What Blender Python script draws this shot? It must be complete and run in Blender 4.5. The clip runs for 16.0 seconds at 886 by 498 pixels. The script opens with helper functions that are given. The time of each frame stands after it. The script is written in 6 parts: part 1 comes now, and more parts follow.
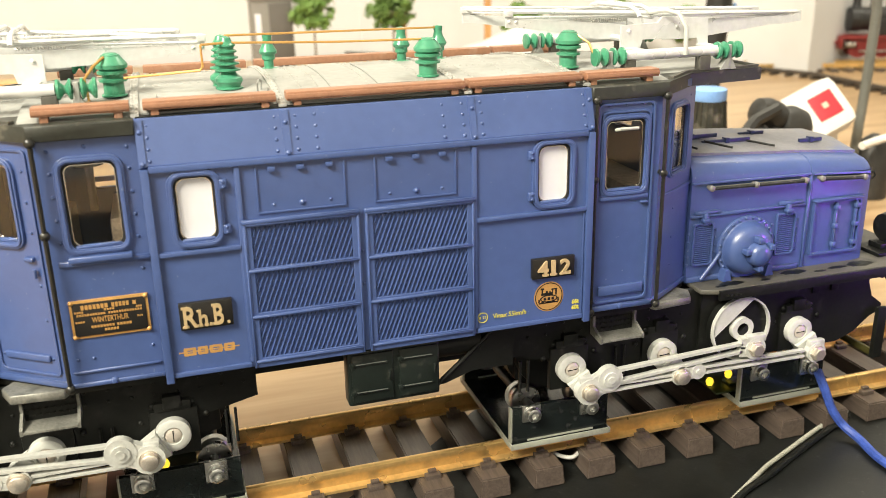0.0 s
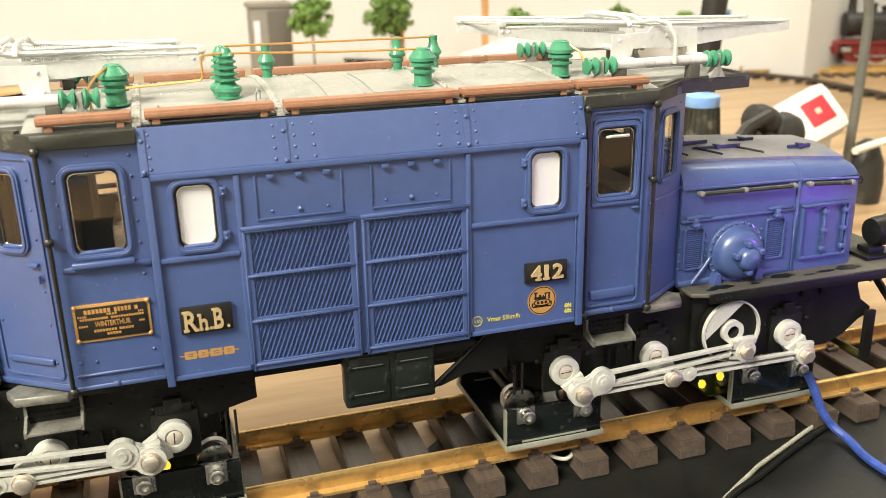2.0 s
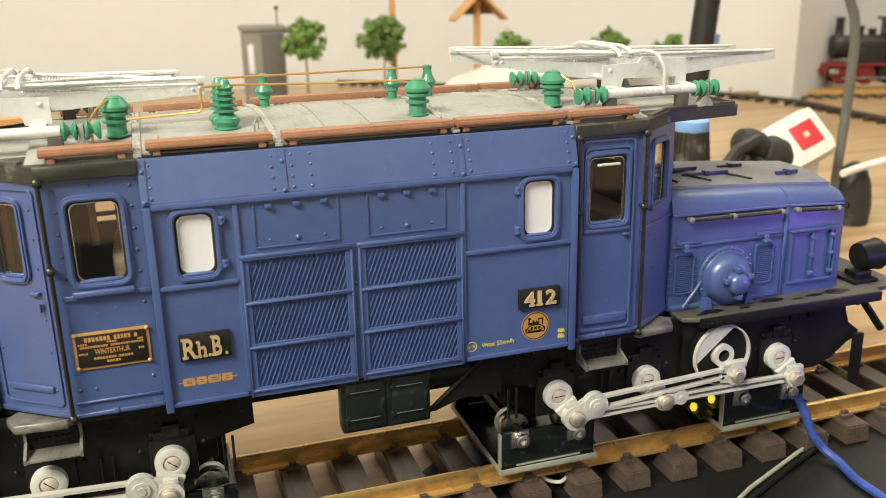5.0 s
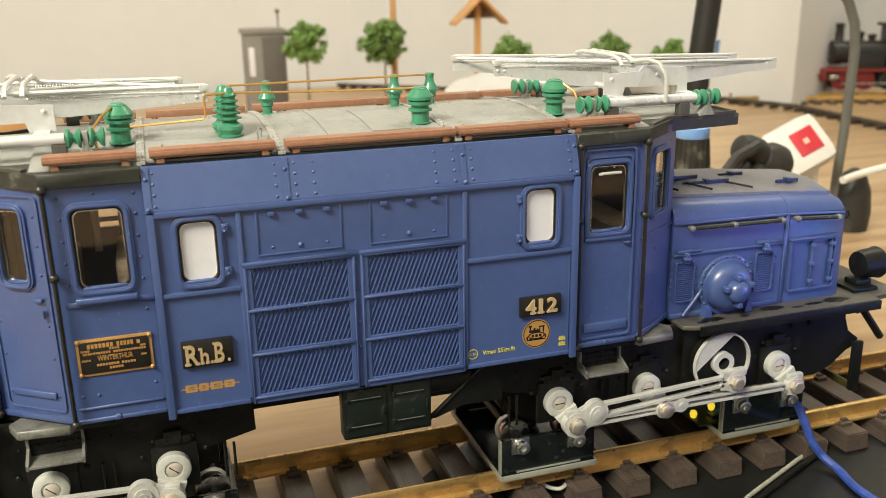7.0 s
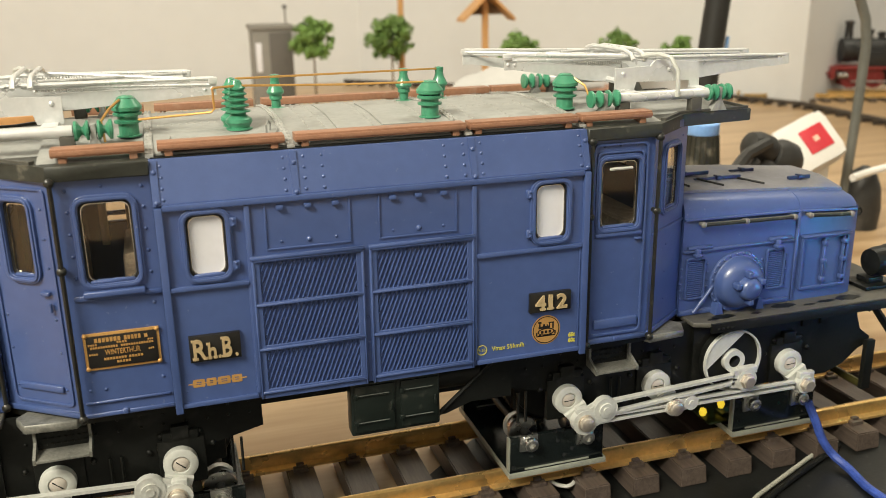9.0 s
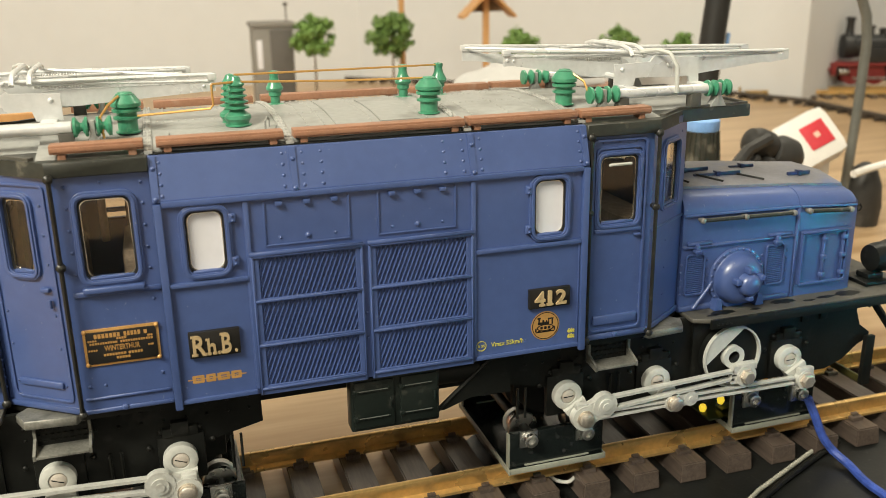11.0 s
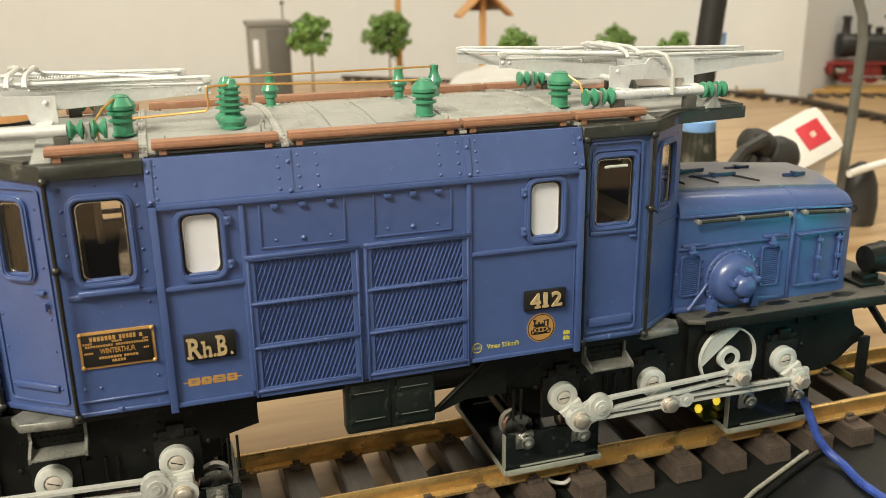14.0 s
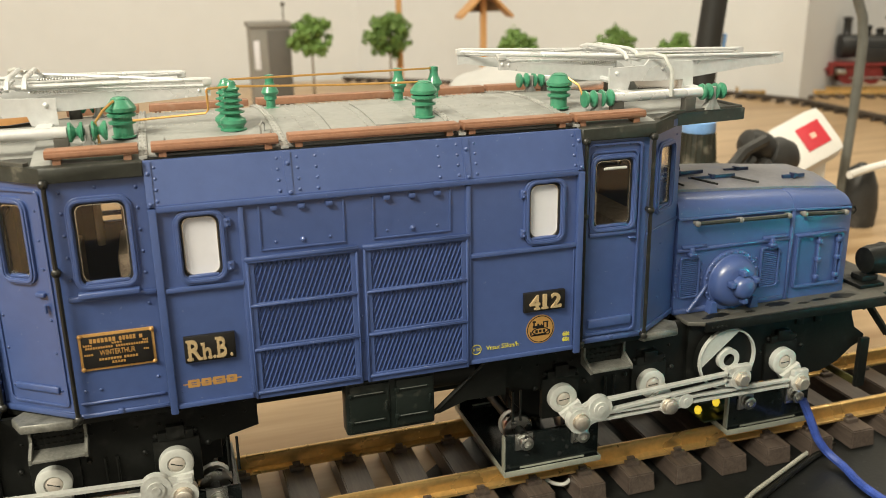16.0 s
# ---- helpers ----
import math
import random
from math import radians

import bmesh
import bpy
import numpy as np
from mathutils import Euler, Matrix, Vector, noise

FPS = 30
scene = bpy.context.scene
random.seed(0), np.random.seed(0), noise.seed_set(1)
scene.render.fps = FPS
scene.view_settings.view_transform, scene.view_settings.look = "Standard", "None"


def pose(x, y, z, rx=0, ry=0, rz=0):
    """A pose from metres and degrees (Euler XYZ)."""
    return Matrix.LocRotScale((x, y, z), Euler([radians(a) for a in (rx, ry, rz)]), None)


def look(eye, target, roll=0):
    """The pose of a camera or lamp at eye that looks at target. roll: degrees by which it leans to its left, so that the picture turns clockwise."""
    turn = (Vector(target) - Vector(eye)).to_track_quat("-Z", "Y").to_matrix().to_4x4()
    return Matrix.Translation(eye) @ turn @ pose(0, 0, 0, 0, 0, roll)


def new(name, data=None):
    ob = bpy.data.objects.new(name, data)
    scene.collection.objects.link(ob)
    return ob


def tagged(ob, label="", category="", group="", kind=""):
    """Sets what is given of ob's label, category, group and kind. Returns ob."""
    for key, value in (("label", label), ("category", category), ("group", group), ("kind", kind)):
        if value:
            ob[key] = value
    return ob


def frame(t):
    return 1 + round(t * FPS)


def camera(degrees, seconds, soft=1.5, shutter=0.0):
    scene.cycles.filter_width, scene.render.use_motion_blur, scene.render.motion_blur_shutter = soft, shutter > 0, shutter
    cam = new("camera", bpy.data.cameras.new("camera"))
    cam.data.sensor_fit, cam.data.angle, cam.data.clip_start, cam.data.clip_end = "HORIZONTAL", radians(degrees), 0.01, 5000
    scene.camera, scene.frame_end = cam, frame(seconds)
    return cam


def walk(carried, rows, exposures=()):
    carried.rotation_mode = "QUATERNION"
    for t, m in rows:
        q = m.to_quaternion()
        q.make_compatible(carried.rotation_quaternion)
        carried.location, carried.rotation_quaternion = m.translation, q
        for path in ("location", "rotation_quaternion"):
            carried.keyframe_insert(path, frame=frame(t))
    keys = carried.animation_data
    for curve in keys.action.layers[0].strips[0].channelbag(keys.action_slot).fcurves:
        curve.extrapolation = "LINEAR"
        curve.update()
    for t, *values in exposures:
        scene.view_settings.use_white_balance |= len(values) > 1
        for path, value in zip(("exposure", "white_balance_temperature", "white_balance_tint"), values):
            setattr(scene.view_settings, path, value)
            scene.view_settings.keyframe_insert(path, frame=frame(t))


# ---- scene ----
cam = camera(52.68, 16.0, soft=0.45)
cam.data.dof.use_dof = True
cam.data.dof.focus_distance = 0.355
cam.data.dof.aperture_fstop = 17.0


def aim(x, y, z, yaw, pitch, roll):
    """Eye, heading (left of +y), pitch and roll in degrees."""
    a, b = radians(yaw), radians(pitch)
    way = Vector((-math.sin(a) * math.cos(b), math.cos(a) * math.cos(b), math.sin(b)))
    eye = Vector((x, y, z))
    return look(eye, eye + way, roll)


PATH = [
    (0.0, 0.00932, -0.34557, 0.22567, -17.213, -18.749, -1.143),
    (0.5, 0.01031, -0.34006, 0.22486, -17.146, -18.785, -0.96),
    (1.0, 0.00814, -0.34297, 0.22597, -17.138, -18.73, -0.993),
    (1.5, 0.01033, -0.34875, 0.22707, -17.127, -18.616, -1.173),
    (2.0, 0.00882, -0.3525, 0.22792, -17.267, -18.419, -1.28),
    (2.5, 0.00779, -0.35516, 0.2291, -17.429, -18.169, -1.334),
    (3.0, 0.0071, -0.35586, 0.23029, -17.646, -17.945, -1.292),
    (3.5, 0.00686, -0.35598, 0.23226, -17.727, -17.821, -1.165),
    (4.0, 0.00674, -0.35609, 0.23211, -17.79, -17.565, -1.243),
    (6.5, 0.00637, -0.35691, 0.234, -17.878, -17.057, -1.094),
    (7.0, 0.00554, -0.35673, 0.23473, -17.872, -17.045, -0.993),
    (7.5, 0.00555, -0.3556, 0.23492, -17.826, -17.096, -0.912),
    (8.0, 0.00533, -0.35486, 0.23456, -17.711, -17.129, -0.908),
    (8.5, 0.00598, -0.354, 0.23349, -17.602, -17.189, -0.848),
    (9.0, 0.00487, -0.35423, 0.23322, -17.493, -17.217, -0.847),
    (11.5, 0.00594, -0.35526, 0.2327, -17.402, -17.493, -0.937),
    (12.0, 0.00635, -0.35595, 0.23329, -17.555, -17.604, -0.918),
    (12.5, 0.00668, -0.35612, 0.23333, -17.627, -17.593, -0.907),
    (13.0, 0.00633, -0.35578, 0.23359, -17.624, -17.569, -0.909),
    (13.5, 0.00618, -0.35544, 0.23438, -17.618, -17.505, -0.907),
    (14.0, 0.0063, -0.35475, 0.23422, -17.567, -17.494, -0.938),
    (14.5, 0.00657, -0.35419, 0.2332, -17.576, -17.482, -0.866),
    (15.0, 0.00716, -0.35525, 0.23326, -17.506, -17.503, -0.968),
    (15.5, 0.00705, -0.35539, 0.23417, -17.499, -17.486, -0.984),
    (16.0, 0.00676, -0.35541, 0.23469, -17.497, -17.442, -0.964),
]
# the clip's own exposure falls over the first seconds
EXPOSURE = [(0.0, 0.66), (1.0, 0.65), (2.0, 0.58), (3.0, 0.44), (4.0, 0.31), (6.5, 0.08), (9.0, 0.0), (16.0, 0.0)]
walk(cam, [(r[0], aim(*r[1:])) for r in PATH], EXPOSURE)

# ---- light: a room with assumed ceiling lamps and added fills, seen by nobody, and pale walls
world = bpy.data.worlds.new("world")
scene.world = world
world.use_nodes = True
world.node_tree.nodes["Background"].inputs[0].default_value = (1.0, 0.95, 0.84, 1)
world.node_tree.nodes["Background"].inputs[1].default_value = 0.25


def unseen_lamp(place, target, sx, sy, watts, colour):
    data = bpy.data.lights.new("unseen_lamp_light", "AREA")
    data.shape, data.size, data.size_y, data.energy, data.color = "RECTANGLE", sx, sy, watts, colour
    ob = new("unseen_lamp_light", data)
    ob.matrix_basis = look(place, target)
    return ob


WARM = (1.0, 0.93, 0.755)
unseen_lamp((-1.25, -0.95, 1.62), (0.05, 0.0, 0.1), 0.9, 0.45, 74, WARM)
# weak frontal fill, added to brighten the track under the body
unseen_lamp((0.25, -1.85, 1.66), (0.1, -0.1, 0.05), 1.2, 0.25, 5, WARM)
# added to brighten the far wall and the right of the table
unseen_lamp((1.00, 0.50, 1.78), (1.00, 0.50, 0.0), 1.3, 0.4, 18, WARM)

# ---- materials
MATS = {}


def mat(name, colour, rough=0.5, metal=0.0, var=0.12, scale=60.0, bump=0.0, bump_scale=400.0, spec=0.5, dirt=None, dirt_amount=0.0, dirt_scale=30.0, coat=0.0, emit=0.0, obj_random=0.0):
    """A surface with two scales of colour variation, uneven gloss, fine relief and optional stains of another colour."""
    if name in MATS:
        return MATS[name]
    m = bpy.data.materials.new(name)
    m.use_nodes = True
    nt = m.node_tree
    bs = nt.nodes["Principled BSDF"]
    co = nt.nodes.new("ShaderNodeTexCoord")
    n1, n2 = nt.nodes.new("ShaderNodeTexNoise"), nt.nodes.new("ShaderNodeTexNoise")
    for n, s, d in ((n1, scale, 4.0), (n2, scale * 9.0, 3.0)):
        n.inputs["Scale"].default_value, n.inputs["Detail"].default_value = s, d
        nt.links.new(co.outputs["Object"], n.inputs["Vector"])
    mixn = nt.nodes.new("ShaderNodeMath")
    mixn.operation = "ADD"
    nt.links.new(n1.outputs["Fac"], mixn.inputs[0])
    nt.links.new(n2.outputs["Fac"], mixn.inputs[1])
    last = mixn.outputs[0]
    if obj_random:
        oi = nt.nodes.new("ShaderNodeObjectInfo")
        sc = nt.nodes.new("ShaderNodeMath")
        sc.operation = "MULTIPLY_ADD"
        sc.inputs[1].default_value = obj_random
        nt.links.new(oi.outputs["Random"], sc.inputs[0])
        nt.links.new(last, sc.inputs[2])
        last = sc.outputs[0]
    ramp = nt.nodes.new("ShaderNodeMapRange")
    ramp.inputs["From Min"].default_value, ramp.inputs["From Max"].default_value = 0.7, 1.3 + obj_random
    ramp.inputs["To Min"].default_value, ramp.inputs["To Max"].default_value = 1 - var, 1 + var
    nt.links.new(last, ramp.inputs["Value"])
    mul = nt.nodes.new("ShaderNodeVectorMath")
    mul.operation = "SCALE"
    mul.inputs[0].default_value = colour
    nt.links.new(ramp.outputs[0], mul.inputs["Scale"])
    out = mul.outputs[0]
    if dirt:
        n3 = nt.nodes.new("ShaderNodeTexNoise")
        n3.inputs["Scale"].default_value, n3.inputs["Detail"].default_value = dirt_scale, 5.0
        nt.links.new(co.outputs["Object"], n3.inputs["Vector"])
        mr = nt.nodes.new("ShaderNodeMapRange")
        mr.inputs["From Min"].default_value, mr.inputs["From Max"].default_value = 0.62 - 0.2 * dirt_amount, 0.8 - 0.2 * dirt_amount
        mr.clamp = True
        nt.links.new(n3.outputs["Fac"], mr.inputs["Value"])
        mx = nt.nodes.new("ShaderNodeMix")
        mx.data_type = "RGBA"
        mx.inputs["B"].default_value = (*dirt, 1)
        nt.links.new(mr.outputs[0], mx.inputs["Factor"])
        nt.links.new(out, mx.inputs["A"])
        out = mx.outputs["Result"]
    nt.links.new(out, bs.inputs["Base Color"])
    rr = nt.nodes.new("ShaderNodeMapRange")
    rr.inputs["From Min"].default_value, rr.inputs["From Max"].default_value = 0.3, 0.7
    rr.inputs["To Min"].default_value, rr.inputs["To Max"].default_value = max(0.02, rough - 0.08), min(1, rough + 0.08)
    nt.links.new(n1.outputs["Fac"], rr.inputs["Value"])
    nt.links.new(rr.outputs[0], bs.inputs["Roughness"])
    bs.inputs["Metallic"].default_value = metal
    bs.inputs["Specular IOR Level"].default_value = spec
    bs.inputs["Coat Weight"].default_value = coat
    if bump:
        nb = nt.nodes.new("ShaderNodeTexNoise")
        nb.inputs["Scale"].default_value, nb.inputs["Detail"].default_value = bump_scale, 3.0
        nt.links.new(co.outputs["Object"], nb.inputs["Vector"])
        bp = nt.nodes.new("ShaderNodeBump")
        bp.inputs["Strength"].default_value, bp.inputs["Distance"].default_value = bump, 0.0004
        nt.links.new(nb.outputs["Fac"], bp.inputs["Height"])
        nt.links.new(bp.outputs[0], bs.inputs["Normal"])
    if emit:
        bs.inputs["Emission Color"].default_value = (*colour, 1)
        bs.inputs["Emission Strength"].default_value = emit
    MATS[name] = m
    return m


def wood(name, light, dark, axis, size, rough=0.45, rings=7.0):
    """Sawn wood with grain along an axis."""
    m = bpy.data.materials.new(name)
    m.use_nodes = True
    nt = m.node_tree
    bs = nt.nodes["Principled BSDF"]
    co, mp = nt.nodes.new("ShaderNodeTexCoord"), nt.nodes.new("ShaderNodeMapping")
    mp.inputs["Scale"].default_value = [size * (0.08 if i == axis else 1.0) for i in range(3)]
    oi, far = nt.nodes.new("ShaderNodeObjectInfo"), nt.nodes.new("ShaderNodeMath")
    far.operation = "MULTIPLY"
    far.inputs[1].default_value = 37.0
    nt.links.new(oi.outputs["Random"], far.inputs[0])
    nt.links.new(far.outputs[0], mp.inputs["Location"])
    nt.links.new(co.outputs["Object"], mp.inputs["Vector"])
    a, b = nt.nodes.new("ShaderNodeTexNoise"), nt.nodes.new("ShaderNodeTexNoise")
    a.inputs["Scale"].default_value, a.inputs["Detail"].default_value, a.inputs["Distortion"].default_value = 1.0, 6.0, 1.2
    b.inputs["Scale"].default_value, b.inputs["Detail"].default_value = rings, 4.0
    for n in (a, b):
        nt.links.new(mp.outputs[0], n.inputs["Vector"])
    s = nt.nodes.new("ShaderNodeMath")
    s.operation = "MULTIPLY_ADD"
    s.inputs[1].default_value = 0.4
    nt.links.new(b.outputs["Fac"], s.inputs[0])
    nt.links.new(a.outputs["Fac"], s.inputs[2])
    cr = nt.nodes.new("ShaderNodeValToRGB")
    cr.color_ramp.elements[0].position, cr.color_ramp.elements[1].position = 0.5, 0.9
    cr.color_ramp.elements[0].color, cr.color_ramp.elements[1].color = (*dark, 1), (*light, 1)
    nt.links.new(s.outputs[0], cr.inputs[0])
    nt.links.new(cr.outputs[0], bs.inputs["Base Color"])
    bs.inputs["Roughness"].default_value = rough
    bp = nt.nodes.new("ShaderNodeBump")
    bp.inputs["Strength"].default_value, bp.inputs["Distance"].default_value = 0.25, 0.0003
    nt.links.new(s.outputs[0], bp.inputs["Height"])
    nt.links.new(bp.outputs[0], bs.inputs["Normal"])
    return m


def glass_mat(name, colour, rough=0.03):
    m = bpy.data.materials.new(name)
    m.use_nodes = True
    bs = m.node_tree.nodes["Principled BSDF"]
    bs.inputs["Base Color"].default_value = (*colour, 1)
    bs.inputs["Transmission Weight"].default_value = 1.0
    bs.inputs["Roughness"].default_value = rough
    bs.inputs["IOR"].default_value = 1.45
    return m


BLUE = mat("blue_plastic", (0.053, 0.091, 0.248), 0.36, spec=0.75, var=0.08, scale=25, bump=0.06, bump_scale=900, dirt=(0.30, 0.33, 0.42), dirt_amount=-0.36, dirt_scale=600, coat=0.15)
ROOF = mat("grey_roof", (0.31, 0.315, 0.30), 0.45, var=0.12, scale=40, bump=0.08, dirt=(0.22, 0.22, 0.20), dirt_amount=0.3, dirt_scale=60)
# worn silver, kept paler than the roof to hold the rivets' highlights too
RIVET = mat("worn_lit_rivets", (0.44, 0.44, 0.42), 0.4, metal=0.3, var=0.2, scale=300)
FASCIA = mat("black_olive_plastic", (0.030, 0.032, 0.026), 0.5, var=0.25, scale=60, bump=0.1, dirt=(0.16, 0.15, 0.12), dirt_amount=0.1, dirt_scale=200)
BLACK = mat("black_plastic", (0.0068, 0.0075, 0.0067), 0.45, spec=0.27, var=0.3, scale=60, bump=0.12, bump_scale=700, dirt=(0.03, 0.03, 0.028), dirt_amount=0.1, dirt_scale=120)
BOXGREEN = mat("black_green_plastic", (0.010, 0.015, 0.013), 0.4, spec=0.4, var=0.2, scale=50, bump=0.1, dirt=(0.06, 0.06, 0.05), dirt_amount=0.1, dirt_scale=150)
DECK = mat("dusty_deck", (0.078, 0.075, 0.064), 0.5, var=0.15, scale=80, bump=0.15, dirt=(0.015, 0.015, 0.014), dirt_amount=0.22, dirt_scale=65)
BROWN = mat("brown_board", (0.30, 0.150, 0.088), 0.5, var=0.15, scale=80, bump=0.15, bump_scale=700, dirt=(0.36, 0.23, 0.16), dirt_amount=0.0, dirt_scale=140)
HANDRAIL = mat("black_rail_paint", (0.014, 0.014, 0.012), 0.35, var=0.25, scale=90, dirt=(0.07, 0.065, 0.05), dirt_amount=0.05, dirt_scale=200)
WORN_LIT = mat("worn_lit_grey_edge", (0.17, 0.18, 0.17), 0.4, metal=0.3, var=0.3, scale=200)
KNOB = mat("dark_nickel", (0.30, 0.29, 0.27), 0.4, metal=0.5, var=0.15, scale=200)
HINGE = mat("dark_blue_paint", (0.022, 0.032, 0.085), 0.4, var=0.2, scale=120)
HOODTOP = mat("dusty_blue_top", (0.16, 0.16, 0.18), 0.42, var=0.16, scale=50, bump=0.08, dirt=(0.10, 0.125, 0.24), dirt_amount=0.5, dirt_scale=45)
GREEN = mat("green_insulator", (0.055, 0.25, 0.145), 0.3, var=0.12, scale=90, coat=0.2)
SILVER = mat("silver_paint", (0.68, 0.69, 0.69), 0.30, metal=0.3, var=0.08, scale=50, bump=0.05)
STEPMETAL = mat("worn_step", (0.20, 0.20, 0.18), 0.45, metal=0.3, var=0.3, scale=120, bump=0.2, dirt=(0.04, 0.04, 0.035), dirt_amount=0.3, dirt_scale=90)
ROD = mat("grey_rod", (0.56, 0.57, 0.54), 0.4, metal=0.2, var=0.1, scale=80, bump=0.08, dirt=(0.4, 0.4, 0.37), dirt_amount=0.2, dirt_scale=150)
DISC = mat("pale_grey_plastic", (0.49, 0.50, 0.47), 0.45, var=0.07, scale=80, bump=0.05)
NICKEL = mat("nickel", (0.72, 0.66, 0.58), 0.38, metal=0.85, var=0.12, scale=200, bump=0.1)
SCREW = mat("dull_nickel", (0.56, 0.51, 0.45), 0.5, metal=0.25, var=0.1, scale=200)
STEEL = mat("steel", (0.62, 0.62, 0.60), 0.3, metal=1.0, var=0.1, scale=150, bump=0.1)
BRASSRAIL = mat("brass_rail", (0.74, 0.49, 0.19), 0.30, metal=0.65, var=0.14, scale=45, bump=0.12, bump_scale=300, dirt=(0.38, 0.23, 0.08), dirt_amount=-0.05, dirt_scale=45)
COPPER = mat("copper_wire", (0.72, 0.42, 0.14), 0.35, metal=0.7, var=0.1, scale=100)
BLACKMAT = mat("black_sheet", (0.008, 0.009, 0.0085), 0.45, var=0.3, scale=25, bump=0.2, bump_scale=500, dirt=(0.045, 0.045, 0.04), dirt_amount=-0.1, dirt_scale=350)
ACRYLIC_BLACK = mat("black_acrylic", (0.010, 0.014, 0.014), 0.16, var=0.3, scale=60, dirt=(0.05, 0.05, 0.05), dirt_amount=0.05, dirt_scale=300)
RAWEDGE = mat("pale_edge", (0.30, 0.31, 0.26), 0.45, var=0.15, scale=120)
GOLD = mat("gold_print", (0.55, 0.31, 0.10), 0.4, metal=0.3, var=0.1, scale=150)
CAST = mat("gold_letters", (0.66, 0.50, 0.28), 0.35, metal=0.4, var=0.1, scale=150)
YELLOW = mat("yellow_print", (0.55, 0.50, 0.08), 0.5, var=0.1, scale=150)
PLATE = mat("black_plate", (0.012, 0.011, 0.010), 0.4, var=0.2, scale=100)
RUBBER = mat("black_gasket", (0.012, 0.012, 0.012), 0.6, var=0.2, scale=100)
BLIND = mat("white_blind", (0.70, 0.70, 0.745), 0.5, var=0.03, scale=30)
CHROME = mat("chrome_trim", (0.72, 0.70, 0.66), 0.2, metal=1.0, var=0.05, scale=100)
CAB = mat("cab_interior", (0.40, 0.32, 0.24), 0.6, var=0.35, scale=60)
SLEEPER = wood("sleeper_wood", (0.112, 0.087, 0.072), (0.062, 0.047, 0.039), 1, 420.0, 0.32, 5.0)
BOARD = wood("light_wood", (0.54, 0.385, 0.225), (0.33, 0.205, 0.10), 0, 24.0, 0.4)
WALL = mat("white_wall", (0.655, 0.66, 0.665), 0.8, var=0.02, scale=3, bump=0.1, bump_scale=250)
CEIL = mat("white_ceiling", (0.8, 0.8, 0.78), 0.9, var=0.02, scale=3)
FLOOR = mat("grey_floor", (0.25, 0.23, 0.21), 0.6, var=0.15, scale=4)

SOFT = (BLUE, BOXGREEN)   # moulded parts with slightly rounded edges

# ---- mesh tools
def bm_new():
    return bmesh.new()


def finish(name, bm, material, smooth=40):
    me = bpy.data.meshes.new(name)
    bmesh.ops.recalc_face_normals(bm, faces=bm.faces)
    lim = radians(smooth)
    for f in bm.faces:
        f.smooth = True
    for e in bm.edges:
        e.smooth = len(e.link_faces) == 2 and e.calc_face_angle(0) < lim
    bm.to_mesh(me)
    bm.free()
    me.materials.append(material)
    return me


def part(name, bm, material, parent, label="", smooth=40):
    """Links a bmesh as one mesh object under a thing or a part."""
    ob = new(name, finish(name, bm, material, smooth))
    ob.parent = parent
    if label:
        ob["label"] = label
    if material in SOFT and name not in ("mesh_field", "riveting", "roof_riveting"):
        bv = ob.modifiers.new("soft_edge", "BEVEL")
        bv.width, bv.segments, bv.limit_method, bv.angle_limit, bv.harden_normals = 0.00028, 2, "ANGLE", radians(38), True
    return ob


def thing(name, label, category, group="", kind="", at=(0, 0, 0)):
    ob = new(name)
    ob.location = at
    ob.empty_display_size = 0.01
    return tagged(ob, label, category, group, kind)


def solid(name, bm, material, label, category, group="", kind="", smooth=40):
    return tagged(new(name, finish(name, bm, material, smooth)), label, category, group, kind)


def box(bm, x0, x1, y0, y1, z0, z1, bevel=0.0, m=None):
    r = bmesh.ops.create_cube(bm, size=1.0)
    vs = r["verts"]
    for v in vs:
        v.co = Vector(((x0 + x1) / 2 + v.co.x * (x1 - x0), (y0 + y1) / 2 + v.co.y * (y1 - y0), (z0 + z1) / 2 + v.co.z * (z1 - z0)))
    if bevel:
        es = list({e for v in vs for e in v.link_edges})
        got = bmesh.ops.bevel(bm, geom=es, offset=bevel, segments=2, affect="EDGES", profile=0.6)
        vs = list({v for v in vs if v.is_valid} | set(got["verts"]))
    if m is not None:
        for v in vs:
            v.co = m @ v.co
    return vs


def tri_frame(way):
    w = Vector(way).normalized()
    a = w.cross(Vector((0, 0, 1)) if abs(w.z) < 0.9 else Vector((1, 0, 0))).normalized()
    return a, w.cross(a), w


def tube(bm, pts, r, seg=8, cap=True, taper=None):
    """A round bar along a line of points."""
    pts = [Vector(p) for p in pts]
    rings = []
    a0 = None
    for i, p in enumerate(pts):
        d = (pts[min(i + 1, len(pts) - 1)] - pts[max(i - 1, 0)]).normalized()
        if a0 is None:
            a, b, _ = tri_frame(d)
        else:
            a = (a0 - d * a0.dot(d)).normalized()
            b = d.cross(a)
        a0 = a
        rr = r if taper is None else taper[i]
        rings.append([bm.verts.new(p + rr * (math.cos(2 * math.pi * k / seg) * a + math.sin(2 * math.pi * k / seg) * b)) for k in range(seg)])
    for u, v in zip(rings, rings[1:]):
        for k in range(seg):
            bm.faces.new((u[k], u[(k + 1) % seg], v[(k + 1) % seg], v[k]))
    if cap:
        bm.faces.new(rings[0][::-1])
        bm.faces.new(rings[-1])


